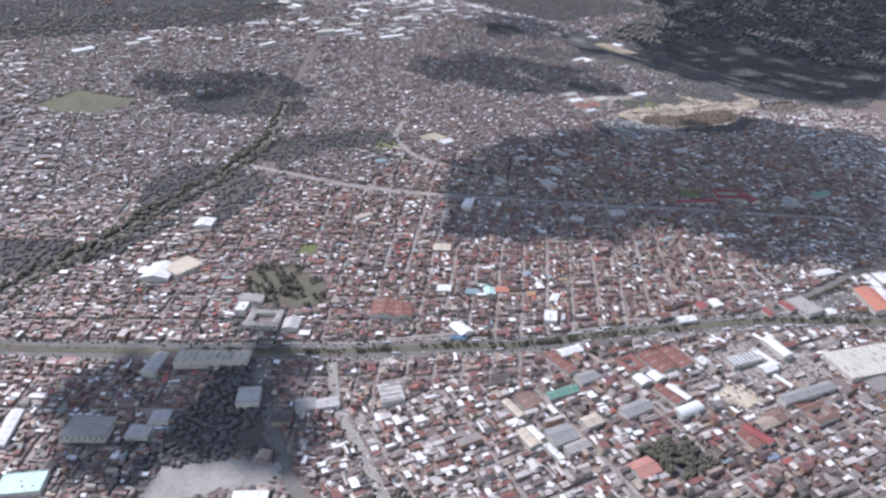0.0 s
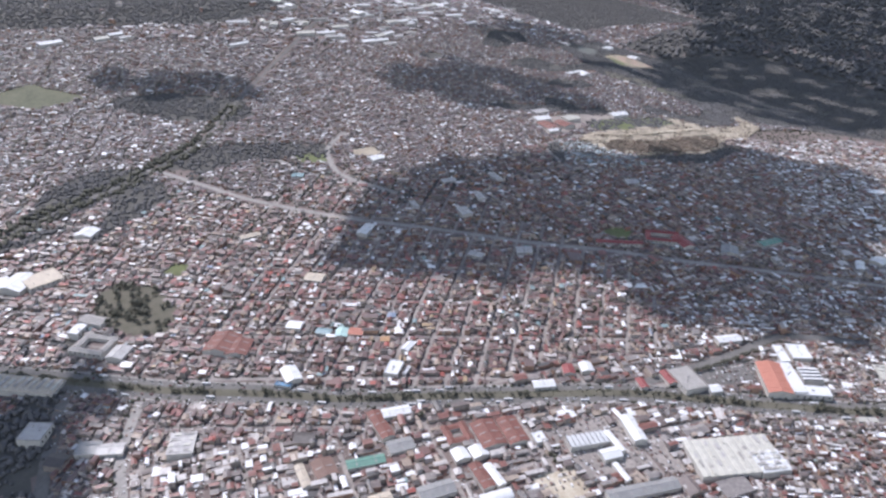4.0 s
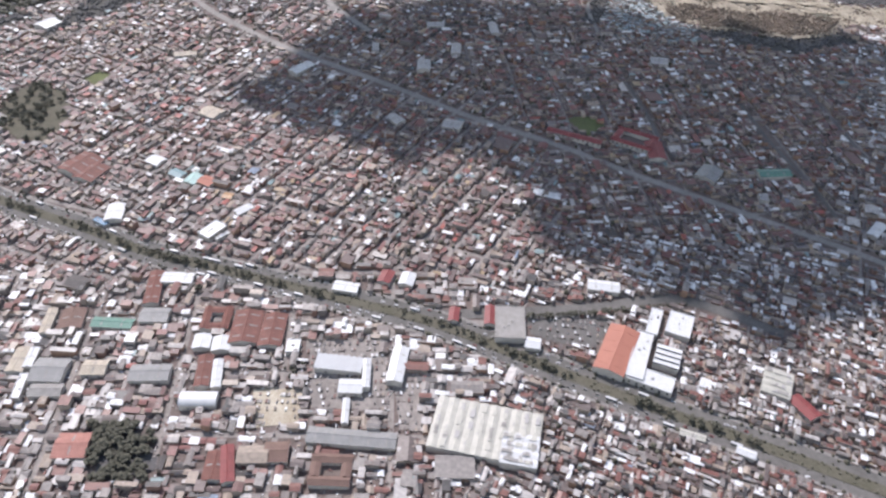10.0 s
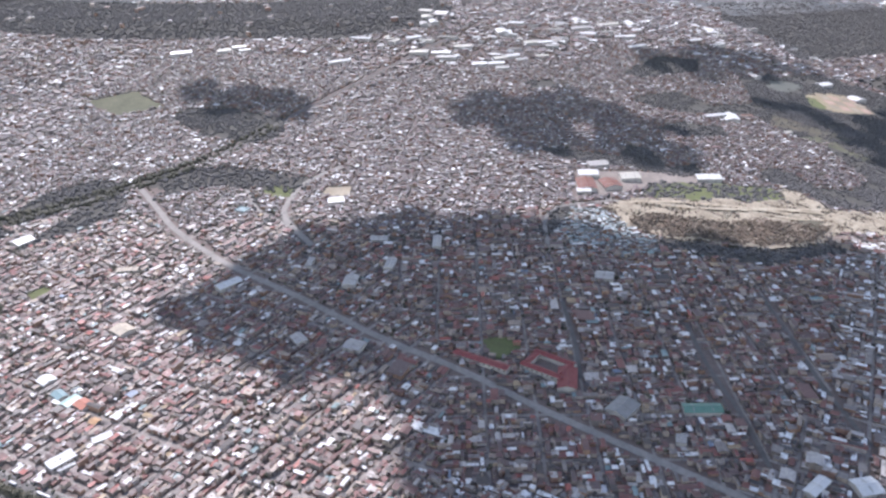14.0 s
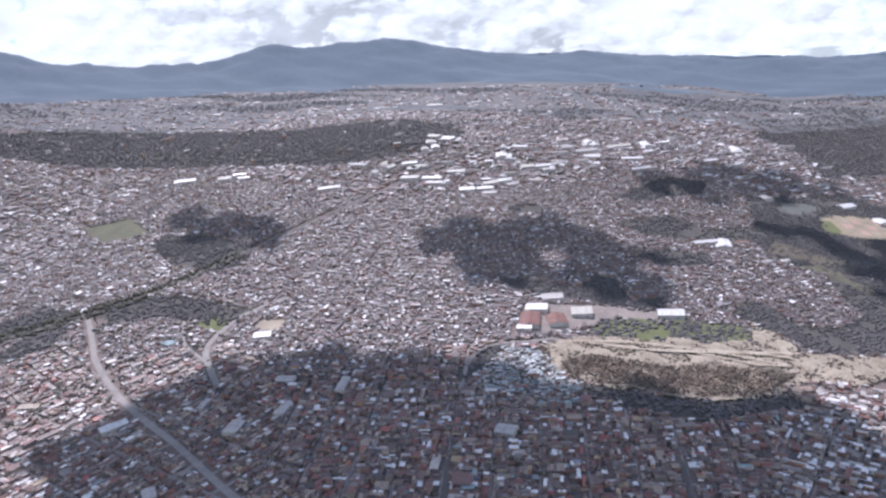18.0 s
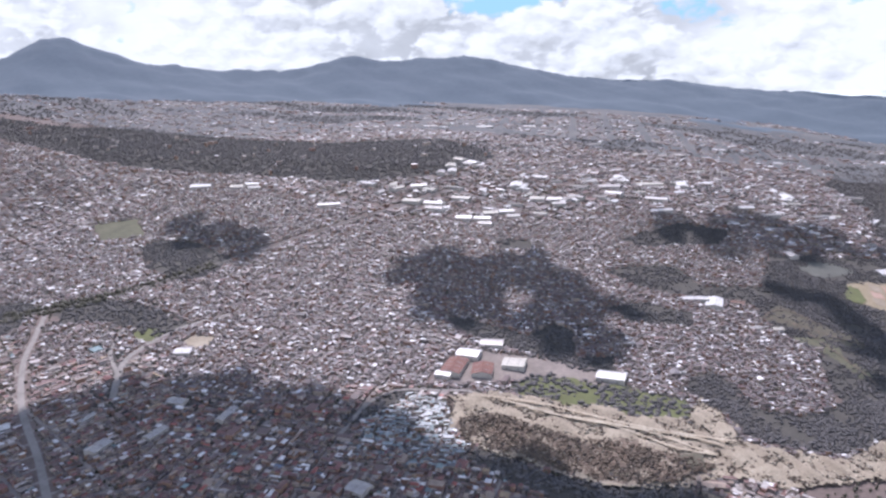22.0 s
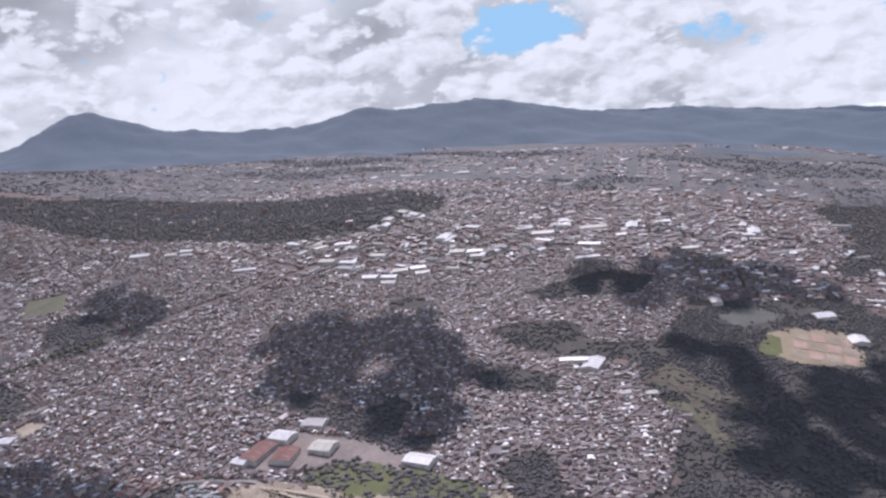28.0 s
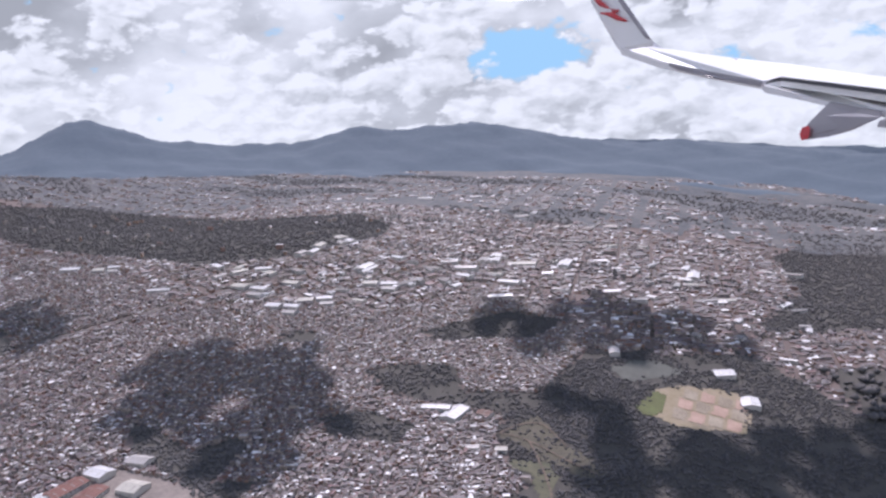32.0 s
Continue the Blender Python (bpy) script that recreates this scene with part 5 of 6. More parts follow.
far_houses, count = [], 0
for n, (look_no, c, box_, corner, au, av, bu, bv, street, lot, rows, empty) in enumerate(DISTRICTS):
    x, y, a, b, turn, h, gable = lots(100 + n, box_, corner, au, av, bu, bv, street, lot, rows, empty)
    wx, wy = x + 10 * np.sin(y * 0.03), y + 10 * np.sin(x * 0.03)
    far = (wx[:, None] - cen[:, 0]) ** 2 + (wy[:, None] - cen[:, 1]) ** 2
    far[:, -1] *= 3.0
    if look_no != 2:
        far[:, -1] = np.where((x > 582) & (x < 630) & (y > 502) & (y < 562), 0, 1e9)
    mine = np.argmin(far, 1) == n
    if box_[3] > 2000:
        mine &= foothill_towns(x, y) > np.interp(y, (1250, 1500, 1900, 2200), (-0.9, -0.25, 0.05, 0.3))
    keep = mine & free_of_things(x, y)
    near = keep & (x > NEAR[0][0]) & (x < NEAR[0][1]) & (y > NEAR[1][0]) & (y < NEAR[1][1])
    for k in np.nonzero(near)[0]:
        if count < 290:
            single_house(*(float(q[k]) for q in (x, y, a, b, turn, h)), bool(gable[k]))
            keep[k] = False
            count += 1
    x, y, a, b, turn, h, gable = (q[keep] for q in (x, y, a, b, turn, h, gable))
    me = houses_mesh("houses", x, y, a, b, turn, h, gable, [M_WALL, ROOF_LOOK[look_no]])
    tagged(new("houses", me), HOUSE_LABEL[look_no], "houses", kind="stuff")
    far_houses.append((x, y, a, b, turn, h))

# side streets between the blocks
for n in (0, 1, 2, 3, 4, 5, 6, 7, 8, 13):
    _, _, box_, (ox, oy), au, av, bu, bv, street, _, _, _ = DISTRICTS[n]
    corners_, quads_, at = [], [], 0
    for (d0, d1, pitch) in ((au, av, bu + street), (av, au, bv + street)):
        lines = np.arange(-26, 27) if pitch < 30 else np.arange(-14, 15)
        run = np.arange(-420, 421, 4.0)
        L_, S_ = np.meshgrid(lines * pitch, run, indexing="ij")
        mx, my = ox + L_ * math.cos(d0) + (S_ + 2) * math.cos(d1), oy + L_ * math.sin(d0) + (S_ + 2) * math.sin(d1)
        wx, wy = mx + 10 * np.sin(my * 0.03), my + 10 * np.sin(mx * 0.03)
        far = (wx[..., None] - cen[:, 0]) ** 2 + (wy[..., None] - cen[:, 1]) ** 2
        far[..., -1] = 1e9
        keep = (np.argmin(far, -1) == n) & (mx > box_[0]) & (mx < box_[1]) & (my > box_[2]) & (my < box_[3])
        for poly in OPEN:
            keep &= ~inside(mx, my, poly)
        sx_, sy_ = ox + L_[keep] * math.cos(d0) + S_[keep] * math.cos(d1), oy + L_[keep] * math.sin(d0) + S_[keep] * math.sin(d1)
        half = 0.36 * street
        for along, side in ((0, -half), (4.05, -half), (4.05, half), (0, half)):
            px, py = sx_ + along * math.cos(d1) - side * math.sin(d1), sy_ + along * math.sin(d1) + side * math.cos(d1)
            corners_.append(np.c_[px, py, ground_z(px, py) + (0.12 if d0 == au else 0.16)])
        m = len(sx_)
        quads_.append(at + np.arange(m)[:, None] + np.arange(4)[None] * m)
        at += 4 * m
    tagged(new("side_streets", mesh_of("side_streets", np.concatenate(corners_), np.concatenate(quads_), [M_STREET])), "pale dusty side streets between house blocks", "street", kind="structure")

# small sheds, tanks and stair heads on and among the houses
sx, sy, sa, sb, st, sh = (np.concatenate(q) for q in zip(*far_houses))
k = np.concatenate([np.nonzero((sy < lim) & (sx > 100) & (sx < 720) & (rng.random(len(sx)) < 0.5))[0] for lim in (430,)])
ox, oy = rng.uniform(-1, 1, len(k)) * sa[k] * 0.8, rng.uniform(-1, 1, len(k)) * sb[k] * 0.8
me = houses_mesh("rooftop_sheds", sx[k] + ox, sy[k] + oy, rng.uniform(0.15, 1.0, len(k)), rng.uniform(0.12, 0.5, len(k)), st[k] + rng.choice([0, 1.57], len(k)), sh[k] + rng.uniform(0.2, 0.9, len(k)), np.zeros(len(k), bool), [M_WALL, M_ROOF])
tagged(new("rooftop_sheds", me), "small sheds and water tanks on house roofs", "sheds", kind="stuff")

# parked cars, stalls and crates along the streets
n_c = 34000
cx_, cy_ = rng.uniform(110, 680, n_c), rng.uniform(40, 440, n_c)
ok = np.ones(n_c, bool)
for poly in BARE:
    ok &= ~inside(cx_, cy_, poly)
ok &= off_line(cx_, cy_, AVENUE) > 6.5
ok &= cy_ < np.interp(cx_, [q[0] for q in AVENUE], [q[1] for q in AVENUE])
cx_, cy_ = cx_[ok], cy_[ok]
n_c = len(cx_)
me = houses_mesh("street_clutter", cx_, cy_, rng.uniform(0.25, 0.95, n_c), rng.uniform(0.15, 0.4, n_c), rng.choice([-0.51, 0.86, -0.17, 1.47], n_c) + rng.normal(0, 0.1, n_c), rng.uniform(0.3, 0.9, n_c), rng.random(n_c) < 0.3, [M_WALL, M_ROOF_PALE])
tagged(new("street_clutter", me), "parked cars, stalls and crates along the streets", "clutter", kind="stuff")

# parked rows in the yards
for k, lot_ in enumerate(LOTS):
    px, py = np.meshgrid(np.arange(300, 500, 1.15), np.arange(150, 240, 3.6))
    px, py = px.ravel(), py.ravel()
    t = (-0.12, -0.3, -0.2, -0.15)[k]
    px, py = 400 + (px - 400) * math.cos(t) - (py - 195) * math.sin(t), 195 + (px - 400) * math.sin(t) + (py - 195) * math.cos(t)
    ok = inside(px, py, lot_) & (rng.random(len(px)) < 0.42)
    px, py = px[ok], py[ok]
    n = len(px)
    me = houses_mesh("parked_cars", px, py, rng.uniform(0.75, 0.95, n), rng.uniform(0.32, 0.4, n), t + math.pi / 2 + rng.normal(0, 0.05, n), rng.uniform(0.65, 0.95, n), np.zeros(n, bool), [M_ROOF_PALE, M_ROOF_PALE])
    tagged(new("parked_cars", me), "rows of small parked cars in a yard", "cars", kind="stuff")

# ---- woods ----


def leafy_unit():
    """A small uneven crown of 40 faces, flat below."""
    bm = bmesh.new()
    bmesh.ops.create_icosphere(bm, subdivisions=1, radius=1.0)
    v = np.array([q.co[:] for q in bm.verts])
    f = np.array([[q.index for q in p.verts] for p in bm.faces])
    bm.free()
    return v, f


UNIT_V, UNIT_F = leafy_unit()
FAR_V = np.array([(1, 0, 0), (0, 1, 0), (-1, 0, 0), (0, -1, 0), (0.1, 0.1, 1), (0, 0, -1)], float)
FAR_F = np.array([(0, 1, 4), (1, 2, 4), (2, 3, 4), (3, 0, 4), (1, 0, 5), (2, 1, 5), (3, 2, 5), (0, 3, 5)])


def woods(name, x, y, size, mat, label, tall=0.85, seed=3, coarse=False):
    """Many tree crowns in one mesh."""
    r = np.random.default_rng(seed)
    n = len(x)
    unit_v, unit_f = (FAR_V, FAR_F) if coarse else (UNIT_V, UNIT_F)
    jit = r.uniform(0.7, 1.3, (n, len(unit_v), 1))
    v = unit_v[None] * jit * size[:, None, None] * np.array([1, 1, tall])
    v = v + np.stack([x, y, ground_z(x, y) + size * tall * 0.75], -1)[:, None]
    f = unit_f[None] + (np.arange(n) * len(unit_v))[:, None, None]
    return tagged(new(name, mesh_of(name, v.reshape(-1, 3), f.reshape(-1, 3), [mat], smooth=True)), label, "trees", kind="stuff")


def noise_field(x, y):
    return np.sin(x * 0.021 + 1.3 * np.sin(y * 0.017)) * np.cos(y * 0.025 + 1.1 * np.sin(x * 0.013)) + 0.5 * np.sin(x * 0.08) * np.sin(y * 0.07)


def scatter(poly, pitch, seed):
    r = np.random.default_rng(seed)
    xs, ys = zip(*poly)
    n = int((max(xs) - min(xs)) * (max(ys) - min(ys)) / pitch ** 2)
    x, y = r.uniform(min(xs), max(xs), n), r.uniform(min(ys), max(ys), n)
    k = inside(x, y, poly)
    return x[k], y[k]


for k, (poly, pitch, size) in enumerate(WOODS):
    x, y = scatter(poly, pitch, 40 + k)
    k2 = np.ones(len(x), bool)
    for hole in (FARM, FARM_GREEN, POND_FIELD):
        k2 &= ~inside(x, y, hole)
    for line, w in ROADS:
        k2 &= off_line(x, y, line) > w / 2
    k2 &= ~inside(x, y, SPUR_HOUSES)
    k2 &= ~(inside(x, y, DRY_PATH) | inside(x, y, GREEN_STRIP)) | (rng.random(len(x)) < 0.22)
    k2 &= noise_field(x * 2.3, y * 2.3) > (-0.75 if pitch < 3.3 else -1.2)
    x, y = x[k2], y[k2]
    x, y = x + rng.normal(0, 3, len(x)), y + rng.normal(0, 3, len(x))
    woods("woodland", x, y, size * rng.uniform(0.45, 1.35, len(x)), M_LEAF2, "dense dark green woodland", seed=50 + k, tall=0.6 if poly[0][1] > 500 else 0.8, coarse=poly in (WOOD_BAND, WOOD_X, WOOD_R, WOOD_FARM, WOOD_E, WOOD_A, WOOD_C))

for k, (poly, pitch, mat, lift) in enumerate(((QUARRY, 2.6, M_TERRACE, 0.9), (QUARRY_BROWN, 1.7, M_SPOIL, 2.6), (QUARRY, 2.6, M_SPOIL, 1.0))):
    x, y = scatter(poly, pitch, 70 + k)
    ob = woods("rubble", x, y, np.random.default_rng(k).uniform(0.25, 1.5, len(x)), mat, "heaps of dug earth and stones in the quarry", 0.6, 71 + k, True)
    tagged(ob, "heaps of dug earth and stones in the quarry", "rubble", kind="stuff")
    ob.location.z += lift

x, y = scatter(QUARRY_BROWN, 3.6, 77)
x, y = x[noise_field(x * 3, y * 3) > 0.1], y[noise_field(x * 3, y * 3) > 0.1]
woods("scrub", x, y, rng.uniform(0.6, 1.8, len(x)), M_LEAF, "dark green scrub on the quarry slope", 0.7, 78)

# farmhouses in the far wood
x, y = scatter(WOOD_BAND, 62, 88)
n = len(x)
me = houses_mesh("farmhouses", x, y, rng.uniform(1.5, 5, n), rng.uniform(1.2, 2.5, n), rng.uniform(0, 3, n), rng.uniform(4.5, 6.5, n), np.ones(n, bool), [M_WALL, M_ROOF_PALE])
tagged(new("farmhouses", me), "small pale farmhouses among far woods", "houses", kind="stuff")

for k, (line, off, pitch, size) in enumerate(((AVENUE, 7.6, 3.0, 0.8), (AVENUE, -7.6, 3.0, 0.8), (AVENUE[6:], 2.0, 1.2, 0.6), (AVENUE[6:], -2.0, 1.5, 0.55), (AVENUE[:7], 1.6, 2.2, 0.55), (RAILWAY[2:], 5.0, 2.2, 1.9), (RAILWAY[:3], 3.2, 6.0, 0.9), (RAILWAY[3:], 9.0, 2.4, 2.1), (RAILWAY[3:], -8.0, 2.4, 2.1), (RAILWAY[5:], 12.5, 3.0, 1.8), (RAILWAY[2:], -5.0, 2.2, 1.9), (RAILWAY[2:], 8.0, 3.0, 1.7), (DIAGONAL, 5.5, 7.0, 0.9), (YARD_B, 4.0, 3.0, 1.2))):
    pts = np.array(curve_through(line, pitch))
    t = np.gradient(pts, axis=0)
    t /= np.linalg.norm(t, axis=1)[:, None]
    pts = pts + off * np.c_[-t[:, 1], t[:, 0]] + rng.normal(0, 0.6 + (size - 0.5), pts.shape)
    woods("street_trees", pts[:, 0], pts[:, 1], size * rng.uniform(0.4, 1.4, len(pts)), M_LEAF, "row of dark green roadside trees", seed=80 + k)

# strips of wood and scrub in the far suburbs
fx, fy = rng.uniform(-1500, 1900, 52000), rng.uniform(1120, 1950, 52000)
f_ok = foothill_towns(fx, fy) < np.interp(fy, (1120, 1400, 1900), (-0.8, -0.3, -0.2))
fx, fy = fx[f_ok], fy[f_ok]
woods("far_woodland", fx, fy, rng.uniform(1.5, 4.2, len(fx)), M_LEAF2, "far dark strips of woodland among suburbs", 0.5, 95, True)

# garden trees between the houses
gx, gy = np.r_[rng.uniform(-300, 1000, 26000), rng.uniform(-300, 1050, 22000), rng.uniform(-260, 330, 16000)], np.r_[rng.uniform(60, 1150, 26000), rng.uniform(480, 1400, 22000), rng.uniform(400, 900, 16000)]
g_ok = free_of_things(gx, gy) & (noise_field(gx, gy) > np.where(gy > 480, -0.35, 0.15))
gx, gy = gx[g_ok], gy[g_ok]
far_off = gy > 430
woods("garden_trees", gx[~far_off], gy[~far_off], rng.uniform(0.5, 1.5, int((~far_off).sum())), M_LEAF, "scattered dark green trees between houses", 1.1, 90)
woods("garden_trees", gx[far_off], gy[far_off], rng.uniform(0.5, 1.5, int(far_off.sum())), M_LEAF, "scattered dark green trees between houses", 1.1, 91, True)


def make_tree(height, spread, seed):
    """A tapered trunk with limbs and a crown of many leafy clumps."""
    r = random.Random(seed)
    ob = tagged(new("tree"), "dark green leafy street tree on the planted median", "tree", "trees along the avenue")
    pieces = []
    for (p, q, ra, rb) in [((0, 0, -0.3), (0.05, 0.02, height * 0.55), 0.14, 0.08)] + [((0.04, 0.02, height * 0.4), (spread * 0.55 * math.cos(t), spread * 0.55 * math.sin(t), height * 0.7), 0.07, 0.03) for t in (0.4, 2.5, 4.4)]:
        ring = lambda c, rad: [(c[0] + rad * math.cos(s), c[1] + rad * math.sin(s), c[2]) for s in np.linspace(0, 2 * math.pi, 7)[:-1]]
        pieces.append((np.array(ring(p, ra) + ring(q, rb)), np.array([(i, (i + 1) % 6, 6 + (i + 1) % 6, 6 + i) for i in range(6)]), []))
    solid("trunk", pieces, M_TRUNK, ob)
    vs, fs = [], []
    for k in range(16):
        t, d, z = r.uniform(0, 6.28), spread * math.sqrt(r.random()) * 0.8, r.uniform(0.45, 0.95)
        s = spread * r.uniform(0.28, 0.5)
        jit = np.array([[r.uniform(0.65, 1.3)] for _ in UNIT_V])
        vs.append(UNIT_V * jit * s * np.array([1, 1, 0.75]) + np.array([d * math.cos(t), d * math.sin(t), height * z - 0.15 * d]))
        fs.append(UNIT_F + k * len(UNIT_V))
    part("crown", mesh_of("crown", np.concatenate(vs), np.concatenate(fs), [M_LEAF]), ob)
    return ob


kinds = [make_tree(2.6, 1.3, 1), make_tree(3.2, 1.7, 2), make_tree(2.1, 1.0, 3), make_tree(3.8, 2.2, 4)]
spots = []
for q in curve_through(AVENUE[2:13], 3.0):
    if brnd.random() < 0.8 and noise_field(q[0] * 3, q[1] * 3) > -0.5:
        spots.append((q[0] + brnd.uniform(-1, 1), q[1] + brnd.uniform(-1, 1), 3 if brnd.random() < 0.15 else brnd.randrange(3)))
for poly, pitch in ((PLOT, 2.9), (PARK, 6.8)):
    x, y = scatter(poly, pitch, 17)
    spots += [(px, py, 3 if brnd.random() < 0.7 else 1) for px, py in zip(x.tolist(), y.tolist())]
for q in curve_through(BRANCH[1:4], 2.2):
    spots.append((q[0] + brnd.uniform(-0.5, 0.5), q[1] - 4.2 + brnd.uniform(-0.5, 0.5), brnd.randrange(3)))
spots += [(288, 262, 3), (432, 297, 3), (435, 292, 1), (415, 300, 1)]
for k, (px, py, kind) in enumerate(spots):
    m = pose(px, py, gz(px, py) + 0.2, 0, 0, brnd.uniform(0, 360))
    if k < 4:
        kinds[k].matrix_basis = m
    else:
        copy_thing(kinds[kind], m)

# ---- traffic on the avenue ----


def make_vehicle(name, L, W, H, mat, label):
    ob = tagged(new(name), label, name, "traffic on the avenue")
    if name == "bus":
        solid("body", [prism([(-W / 2, 0.12), (W / 2, 0.12), (W / 2, H * 0.9), (W / 2 - 0.08, H), (-W / 2 + 0.08, H), (-W / 2, H * 0.9)], -L / 2, L / 2)], mat, ob)
        for s in (-1, 1):
            solid("window", [box(-L * 0.46, L * 0.46, s * W / 2 - 0.02, s * W / 2 + 0.02, H * 0.5, H * 0.78)], M_GLASS, ob)
    else:
        solid("body", [prism([(-L / 2, 0.1), (L / 2, 0.1), (L / 2, H * 0.5), (L * 0.22, H * 0.56), (-L / 2, H * 0.6)], -W / 2, W / 2)], mat, ob, turn=True)
        solid("cabin", [prism([(-L * 0.36, H * 0.56), (L * 0.22, H * 0.54), (L * 0.1, H), (-L * 0.26, H)], -W * 0.44, W * 0.44)], M_GLASS, ob, turn=True)
        solid("roof", [prism([(-L * 0.26, H), (L * 0.1, H), (L * 0.1, H + 0.03), (-L * 0.26, H + 0.03)], -W * 0.42, W * 0.42)], mat, ob, turn=True)
    for u in (-0.32, 0.32):
        for s in (-1, 1):
            ring = [(u * L + 0.14 * math.cos(t), 0.14 + 0.14 * math.sin(t)) for t in np.linspace(0, 2 * math.pi, 11)[:-1]]
            v, q, caps = prism(ring, s * W / 2 - 0.05, s * W / 2 + 0.05)
            v = np.c_[v[:, 1], v[:, 0], v[:, 2]]
            wheel = part("wheel", mesh_of("wheel", v, [q, np.array([caps[0]]), np.array([caps[1]])], [M_RUBBER]), ob)
            solid("hub", [box(u * L - 0.05, u * L + 0.05, s * W / 2 + s * 0.05 - 0.012, s * W / 2 + s * 0.05 + 0.012, 0.09, 0.19)], M_GREYW, wheel)
    return ob


fleet = [make_vehicle("car", 1.8, 0.75, 0.62, M_WHITE, "small white car on the avenue"), make_vehicle("car", 1.7, 0.72, 0.6, M_RED, "small red car on the avenue"),
         make_vehicle("car", 1.9, 0.76, 0.62, M_GREY, "small grey car on the avenue"), make_vehicle("bus", 4.6, 1.05, 1.25, M_WHITE, "long white city bus on the avenue")]
lanes = curve_through(AVENUE[3:13], 5.2)
made = 0
for k in range(len(lanes) - 1):
    (x0, y0), (x1, y1) = lanes[k], lanes[k + 1]
    t = math.atan2(y1 - y0, x1 - x0)
    for off in (-6.4, -4.2, 4.2, 6.4):
        if brnd.random() < 0.54:
            kind = 3 if brnd.random() < 0.1 else brnd.choice((0, 0, 0, 1, 2, 2, 2, 2))
            s = brnd.uniform(0.2, 0.8)
            px, py = x0 + s * (x1 - x0) - off * math.sin(t), y0 + s * (y1 - y0) + off * math.cos(t)
            m = pose(px, py, gz(px, py) + 0.27, 0, 0, math.degrees(t) + (180 if off < 0 else 0))
            if made < 4:
                fleet[made].matrix_basis = m
            else:
                copy_thing(fleet[kind], m)
            made += 1

# ---- the aircraft's wing, placed and outlined to fit the camera's last view ----

def plate(name, corners, thick, mat, parent, label=""):
    """A closed plate between an outline and the same outline lowered by its thickness."""
    top = [Vector(c) for c in corners]
    n = len(top)
    v = [tuple(q) for q in top] + [(q.x, q.y - thick, q.z - 0.02) for q in top]
    sides = [(i, (i + 1) % n, n + (i + 1) % n, n + i) for i in range(n)]
    return part(name, mesh_of(name, v, [np.array(sides), np.array([tuple(reversed(range(n)))]), np.array([tuple(range(n, 2 * n))])], [mat]), parent, label)


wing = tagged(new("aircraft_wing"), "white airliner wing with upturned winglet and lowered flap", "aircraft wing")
# The wing hangs on the last camera pose; its outlines follow sight lines.
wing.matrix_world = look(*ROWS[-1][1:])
M_WING_GREY = material("wing_grey_and_shade", (0.34, 0.33, 0.36), 0.45, scale=0.8, spread=0.12)
M_WING_GAP = material("dark_gap_shade", (0.06, 0.06, 0.07), 0.6, scale=0.8, spread=0.1)
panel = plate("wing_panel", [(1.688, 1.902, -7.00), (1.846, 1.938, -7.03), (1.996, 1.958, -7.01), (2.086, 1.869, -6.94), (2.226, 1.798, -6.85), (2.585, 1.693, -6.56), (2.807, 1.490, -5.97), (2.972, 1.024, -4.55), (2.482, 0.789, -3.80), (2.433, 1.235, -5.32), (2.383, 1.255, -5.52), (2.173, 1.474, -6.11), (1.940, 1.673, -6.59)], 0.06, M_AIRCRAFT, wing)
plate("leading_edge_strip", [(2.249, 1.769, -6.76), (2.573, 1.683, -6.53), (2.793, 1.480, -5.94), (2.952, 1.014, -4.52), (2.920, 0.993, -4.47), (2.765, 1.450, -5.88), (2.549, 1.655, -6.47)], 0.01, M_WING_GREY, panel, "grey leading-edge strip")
# Shade under the wing is put in as a strip of grey.
plate("underside_shade_strip", [(1.976, 1.621, -6.46), (2.159, 1.459, -6.07), (2.366, 1.242, -5.48), (2.363, 1.228, -5.49), (2.184, 1.413, -6.01), (2.021, 1.565, -6.37)], 0.02, M_WING_GREY, wing, "grey strip painted as shade under the wing")
# The shaded opening before the flap is drawn as a dark plate.
plate("flap_gap_strip", [(2.371, 1.223, -5.43), (2.392, 1.233, -5.35), (2.410, 1.227, -5.27), (2.449, 0.784, -3.75), (2.449, 0.770, -3.75), (2.410, 1.213, -5.27)], 0.01, M_WING_GAP, wing, "dark strip painted for the shaded gap before the flap")
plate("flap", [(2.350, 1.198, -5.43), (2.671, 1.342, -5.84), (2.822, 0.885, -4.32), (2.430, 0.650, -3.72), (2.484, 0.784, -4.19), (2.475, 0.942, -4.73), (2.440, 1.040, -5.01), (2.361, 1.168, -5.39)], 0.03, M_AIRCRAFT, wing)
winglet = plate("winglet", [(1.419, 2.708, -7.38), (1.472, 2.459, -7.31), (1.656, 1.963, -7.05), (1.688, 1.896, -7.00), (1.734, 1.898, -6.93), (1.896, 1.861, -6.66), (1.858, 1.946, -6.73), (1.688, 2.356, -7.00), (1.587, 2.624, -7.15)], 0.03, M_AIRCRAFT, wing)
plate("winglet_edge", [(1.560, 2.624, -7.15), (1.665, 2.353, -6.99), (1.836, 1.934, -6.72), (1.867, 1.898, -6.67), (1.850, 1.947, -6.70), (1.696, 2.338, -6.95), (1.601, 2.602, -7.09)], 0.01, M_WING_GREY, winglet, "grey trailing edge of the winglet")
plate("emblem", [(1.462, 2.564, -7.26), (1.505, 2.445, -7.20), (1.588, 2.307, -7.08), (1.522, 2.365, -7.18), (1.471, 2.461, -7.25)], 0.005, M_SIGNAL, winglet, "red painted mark")
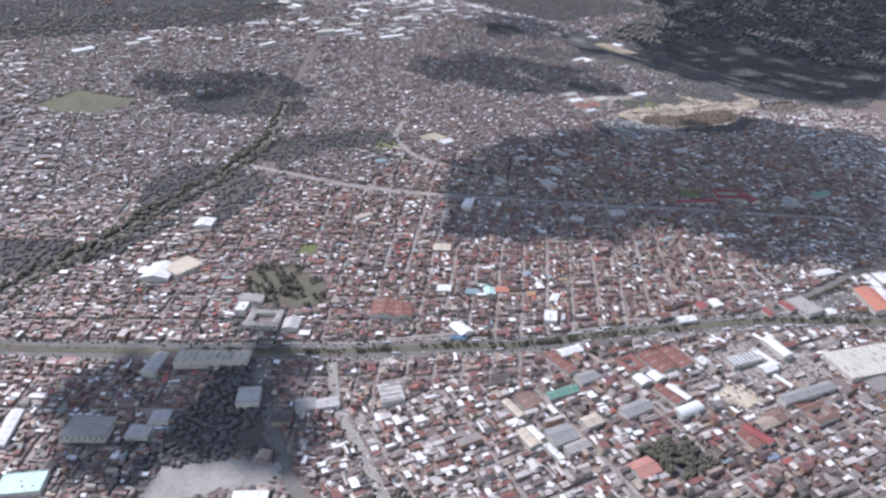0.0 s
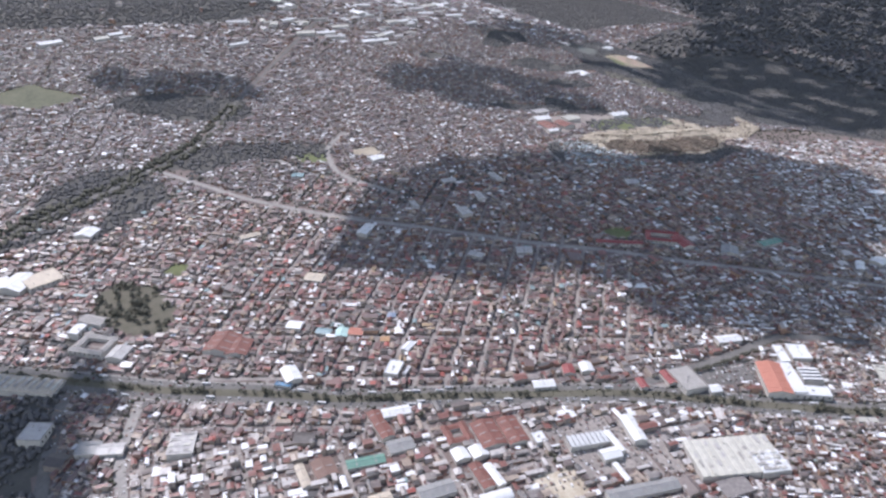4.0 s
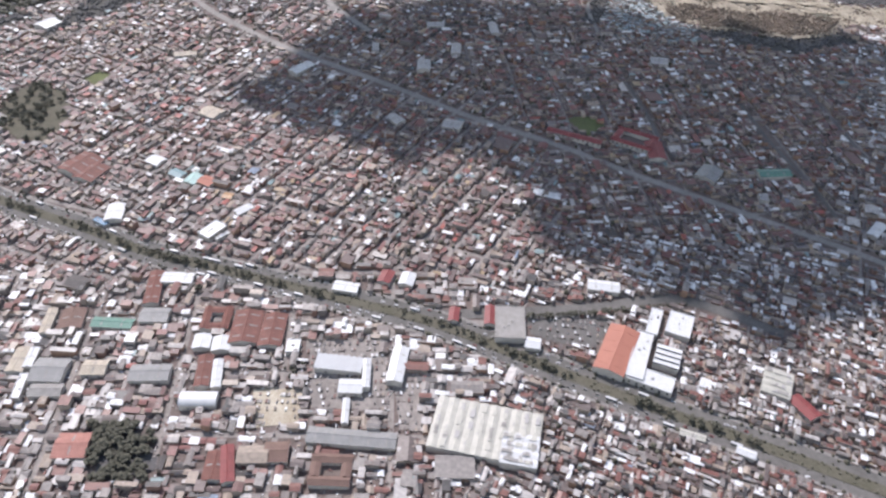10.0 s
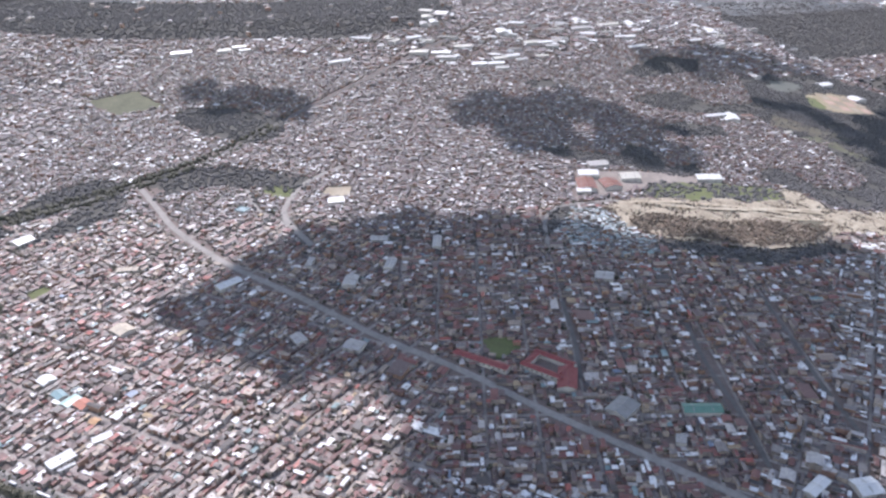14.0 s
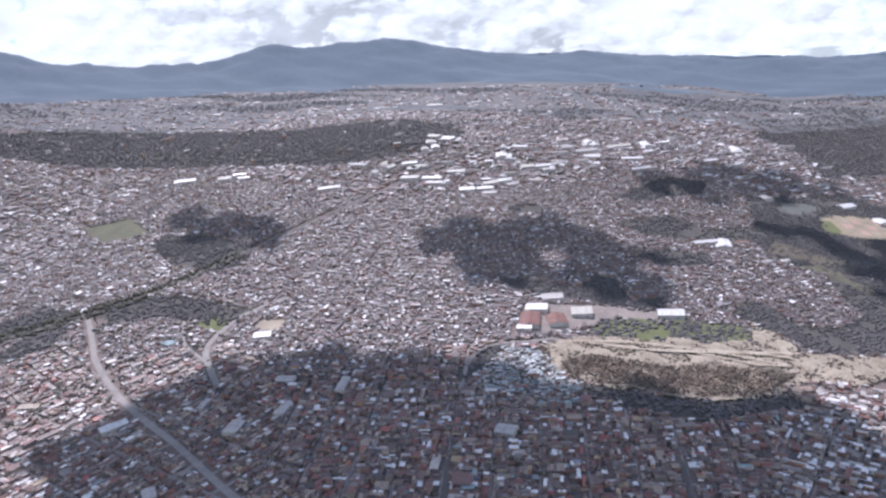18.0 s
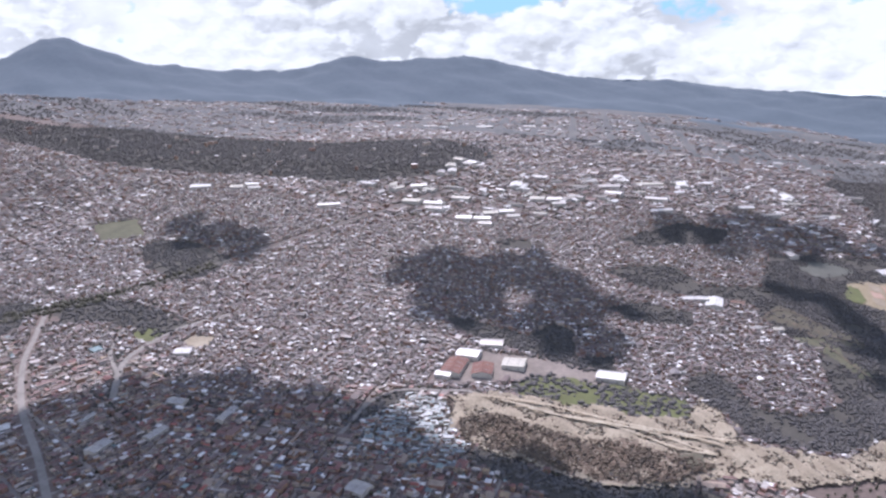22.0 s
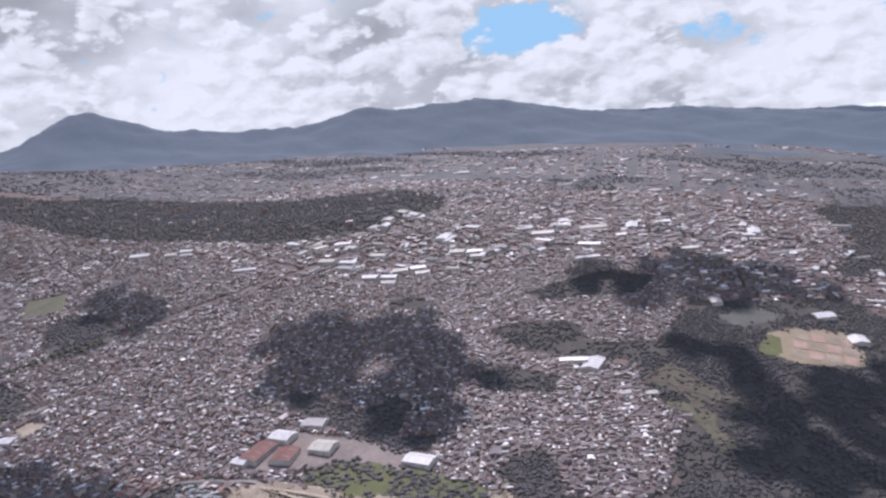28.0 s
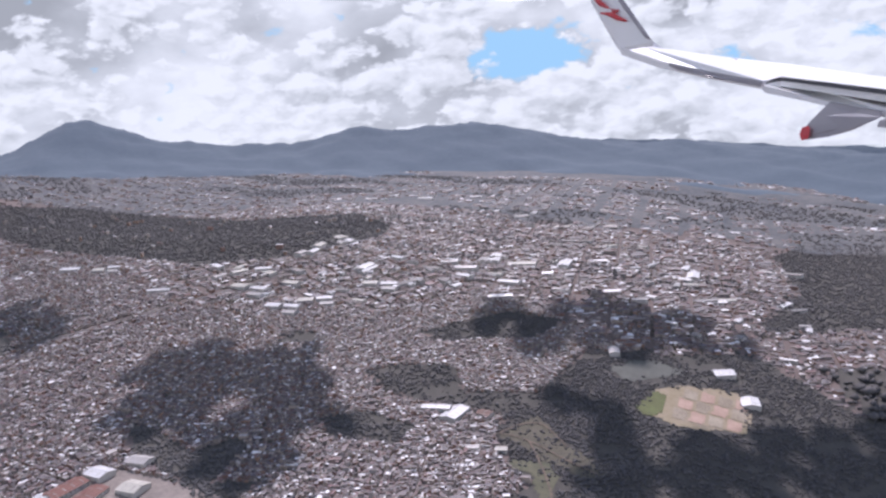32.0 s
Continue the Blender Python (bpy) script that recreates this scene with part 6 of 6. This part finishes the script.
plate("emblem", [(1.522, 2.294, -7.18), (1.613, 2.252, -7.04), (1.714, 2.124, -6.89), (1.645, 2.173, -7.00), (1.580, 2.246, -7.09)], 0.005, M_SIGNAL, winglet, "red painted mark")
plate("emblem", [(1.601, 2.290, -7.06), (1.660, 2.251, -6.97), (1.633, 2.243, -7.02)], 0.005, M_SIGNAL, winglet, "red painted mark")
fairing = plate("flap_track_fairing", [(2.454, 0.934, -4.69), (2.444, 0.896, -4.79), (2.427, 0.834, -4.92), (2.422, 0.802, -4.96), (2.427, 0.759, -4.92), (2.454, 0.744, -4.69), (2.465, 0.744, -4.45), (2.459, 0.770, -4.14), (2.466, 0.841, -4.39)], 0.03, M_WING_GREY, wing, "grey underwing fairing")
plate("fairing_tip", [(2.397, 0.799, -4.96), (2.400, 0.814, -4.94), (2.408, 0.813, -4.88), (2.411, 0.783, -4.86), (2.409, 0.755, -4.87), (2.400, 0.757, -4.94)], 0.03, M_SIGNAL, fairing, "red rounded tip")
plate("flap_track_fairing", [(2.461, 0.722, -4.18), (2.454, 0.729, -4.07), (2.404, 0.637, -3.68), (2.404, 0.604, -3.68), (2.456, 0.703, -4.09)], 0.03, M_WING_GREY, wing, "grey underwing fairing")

# ---- clouds above, whose shade lies on the city ----
CLOUD_Z = 950.0


def cloud(shade, seed, thin=0.0, rag=9.0):
    """A cumulus high over the city, above and towards the sun from the ground it shades; a thin one is broken by gaps."""
    xs, ys = zip(*shade)
    cell = 14.0
    gx, gy = np.meshgrid(np.arange(min(xs) - 40, max(xs) + 40, cell), np.arange(min(ys) - 40, max(ys) + 40, cell), indexing="ij")
    keep = inside(gx + rag * np.sin(gy * 0.07 + seed) + rag * 0.6 * np.sin(gy * 0.19), gy + rag * np.sin(gx * 0.06 + 2 * seed) + rag * 0.6 * np.cos(gx * 0.17), list(shade))
    r = np.random.default_rng(seed)
    keep &= r.random(keep.shape) >= thin
    x, y = gx[keep], gy[keep]
    x, y = x + r.normal(0, 3, len(x)), y + r.normal(0, 3, len(x))
    size = cell * r.uniform(1.0, 1.35, len(x))
    z = ground_z(x, y)
    d = CLOUD_Z - z
    cx, cy = x + d * sun_dir.x / sun_dir.z, y + d * sun_dir.y / sun_dir.z
    n = len(x)
    v = UNIT_V[None] * r.uniform(0.8, 1.2, (n, len(UNIT_V), 1)) * size[:, None, None]
    v = v + np.stack([cx, cy, np.full(n, CLOUD_Z) + r.uniform(0, 8, n)], -1)[:, None]
    f = UNIT_F[None] + (np.arange(n) * len(UNIT_V))[:, None, None]
    return tagged(new("cloud", mesh_of("cloud", v.reshape(-1, 3), f.reshape(-1, 3), [M_CLOUD], smooth=True)), "white cumulus cloud high over the city", "cloud", kind="structure")


SHADE_MAIN = [(370, 521), (340, 470), (313, 432), (343, 392), (387, 370), (445, 360), (465, 331), (478, 285), (497, 250), (545, 216), (590, 196), (640, 225), (690, 280), (800, 330), (850, 420), (800, 470), (789, 490), (754, 490), (699, 490), (637, 500), (554, 545), (480, 546), (413, 541)]
SHADE_B = [(512, 769), (524, 829), (633, 849), (700, 816), (729, 765), (717, 706), (738, 657), (673, 668), (587, 693)]
# SHADE_C's unseen cloud is added to dim the eastern woods to half shade.
SHADE_C = [(876, 906), (936, 928), (950, 856), (1040, 866), (1065, 953), (1190, 980), (1420, 1160), (1560, 1480), (2300, 1500), (2300, 500), (1400, 480), (1000, 600), (925, 725), (938, 782)]
SHADE_D = [(20, 430), (90, 412), (129, 378), (128, 340), (119, 303), (65, 335), (30, 345), (0, 380)]
SHADE_E = [(751, 1000), (894, 1122), (1011, 1099), (1033, 1068), (868, 955), (776, 961)]
SHADE_H = [(187, 912), (285, 862), (346, 813), (326, 778), (255, 818), (185, 865)]
for k, (shade, thin) in enumerate(((SHADE_MAIN, 0.04), (SHADE_B, 0.38), (SHADE_C, 0.66), (SHADE_D, 0.0), (SHADE_E, 0.55), (SHADE_H, 0.5))):
    cloud(shade, k + 1, thin)
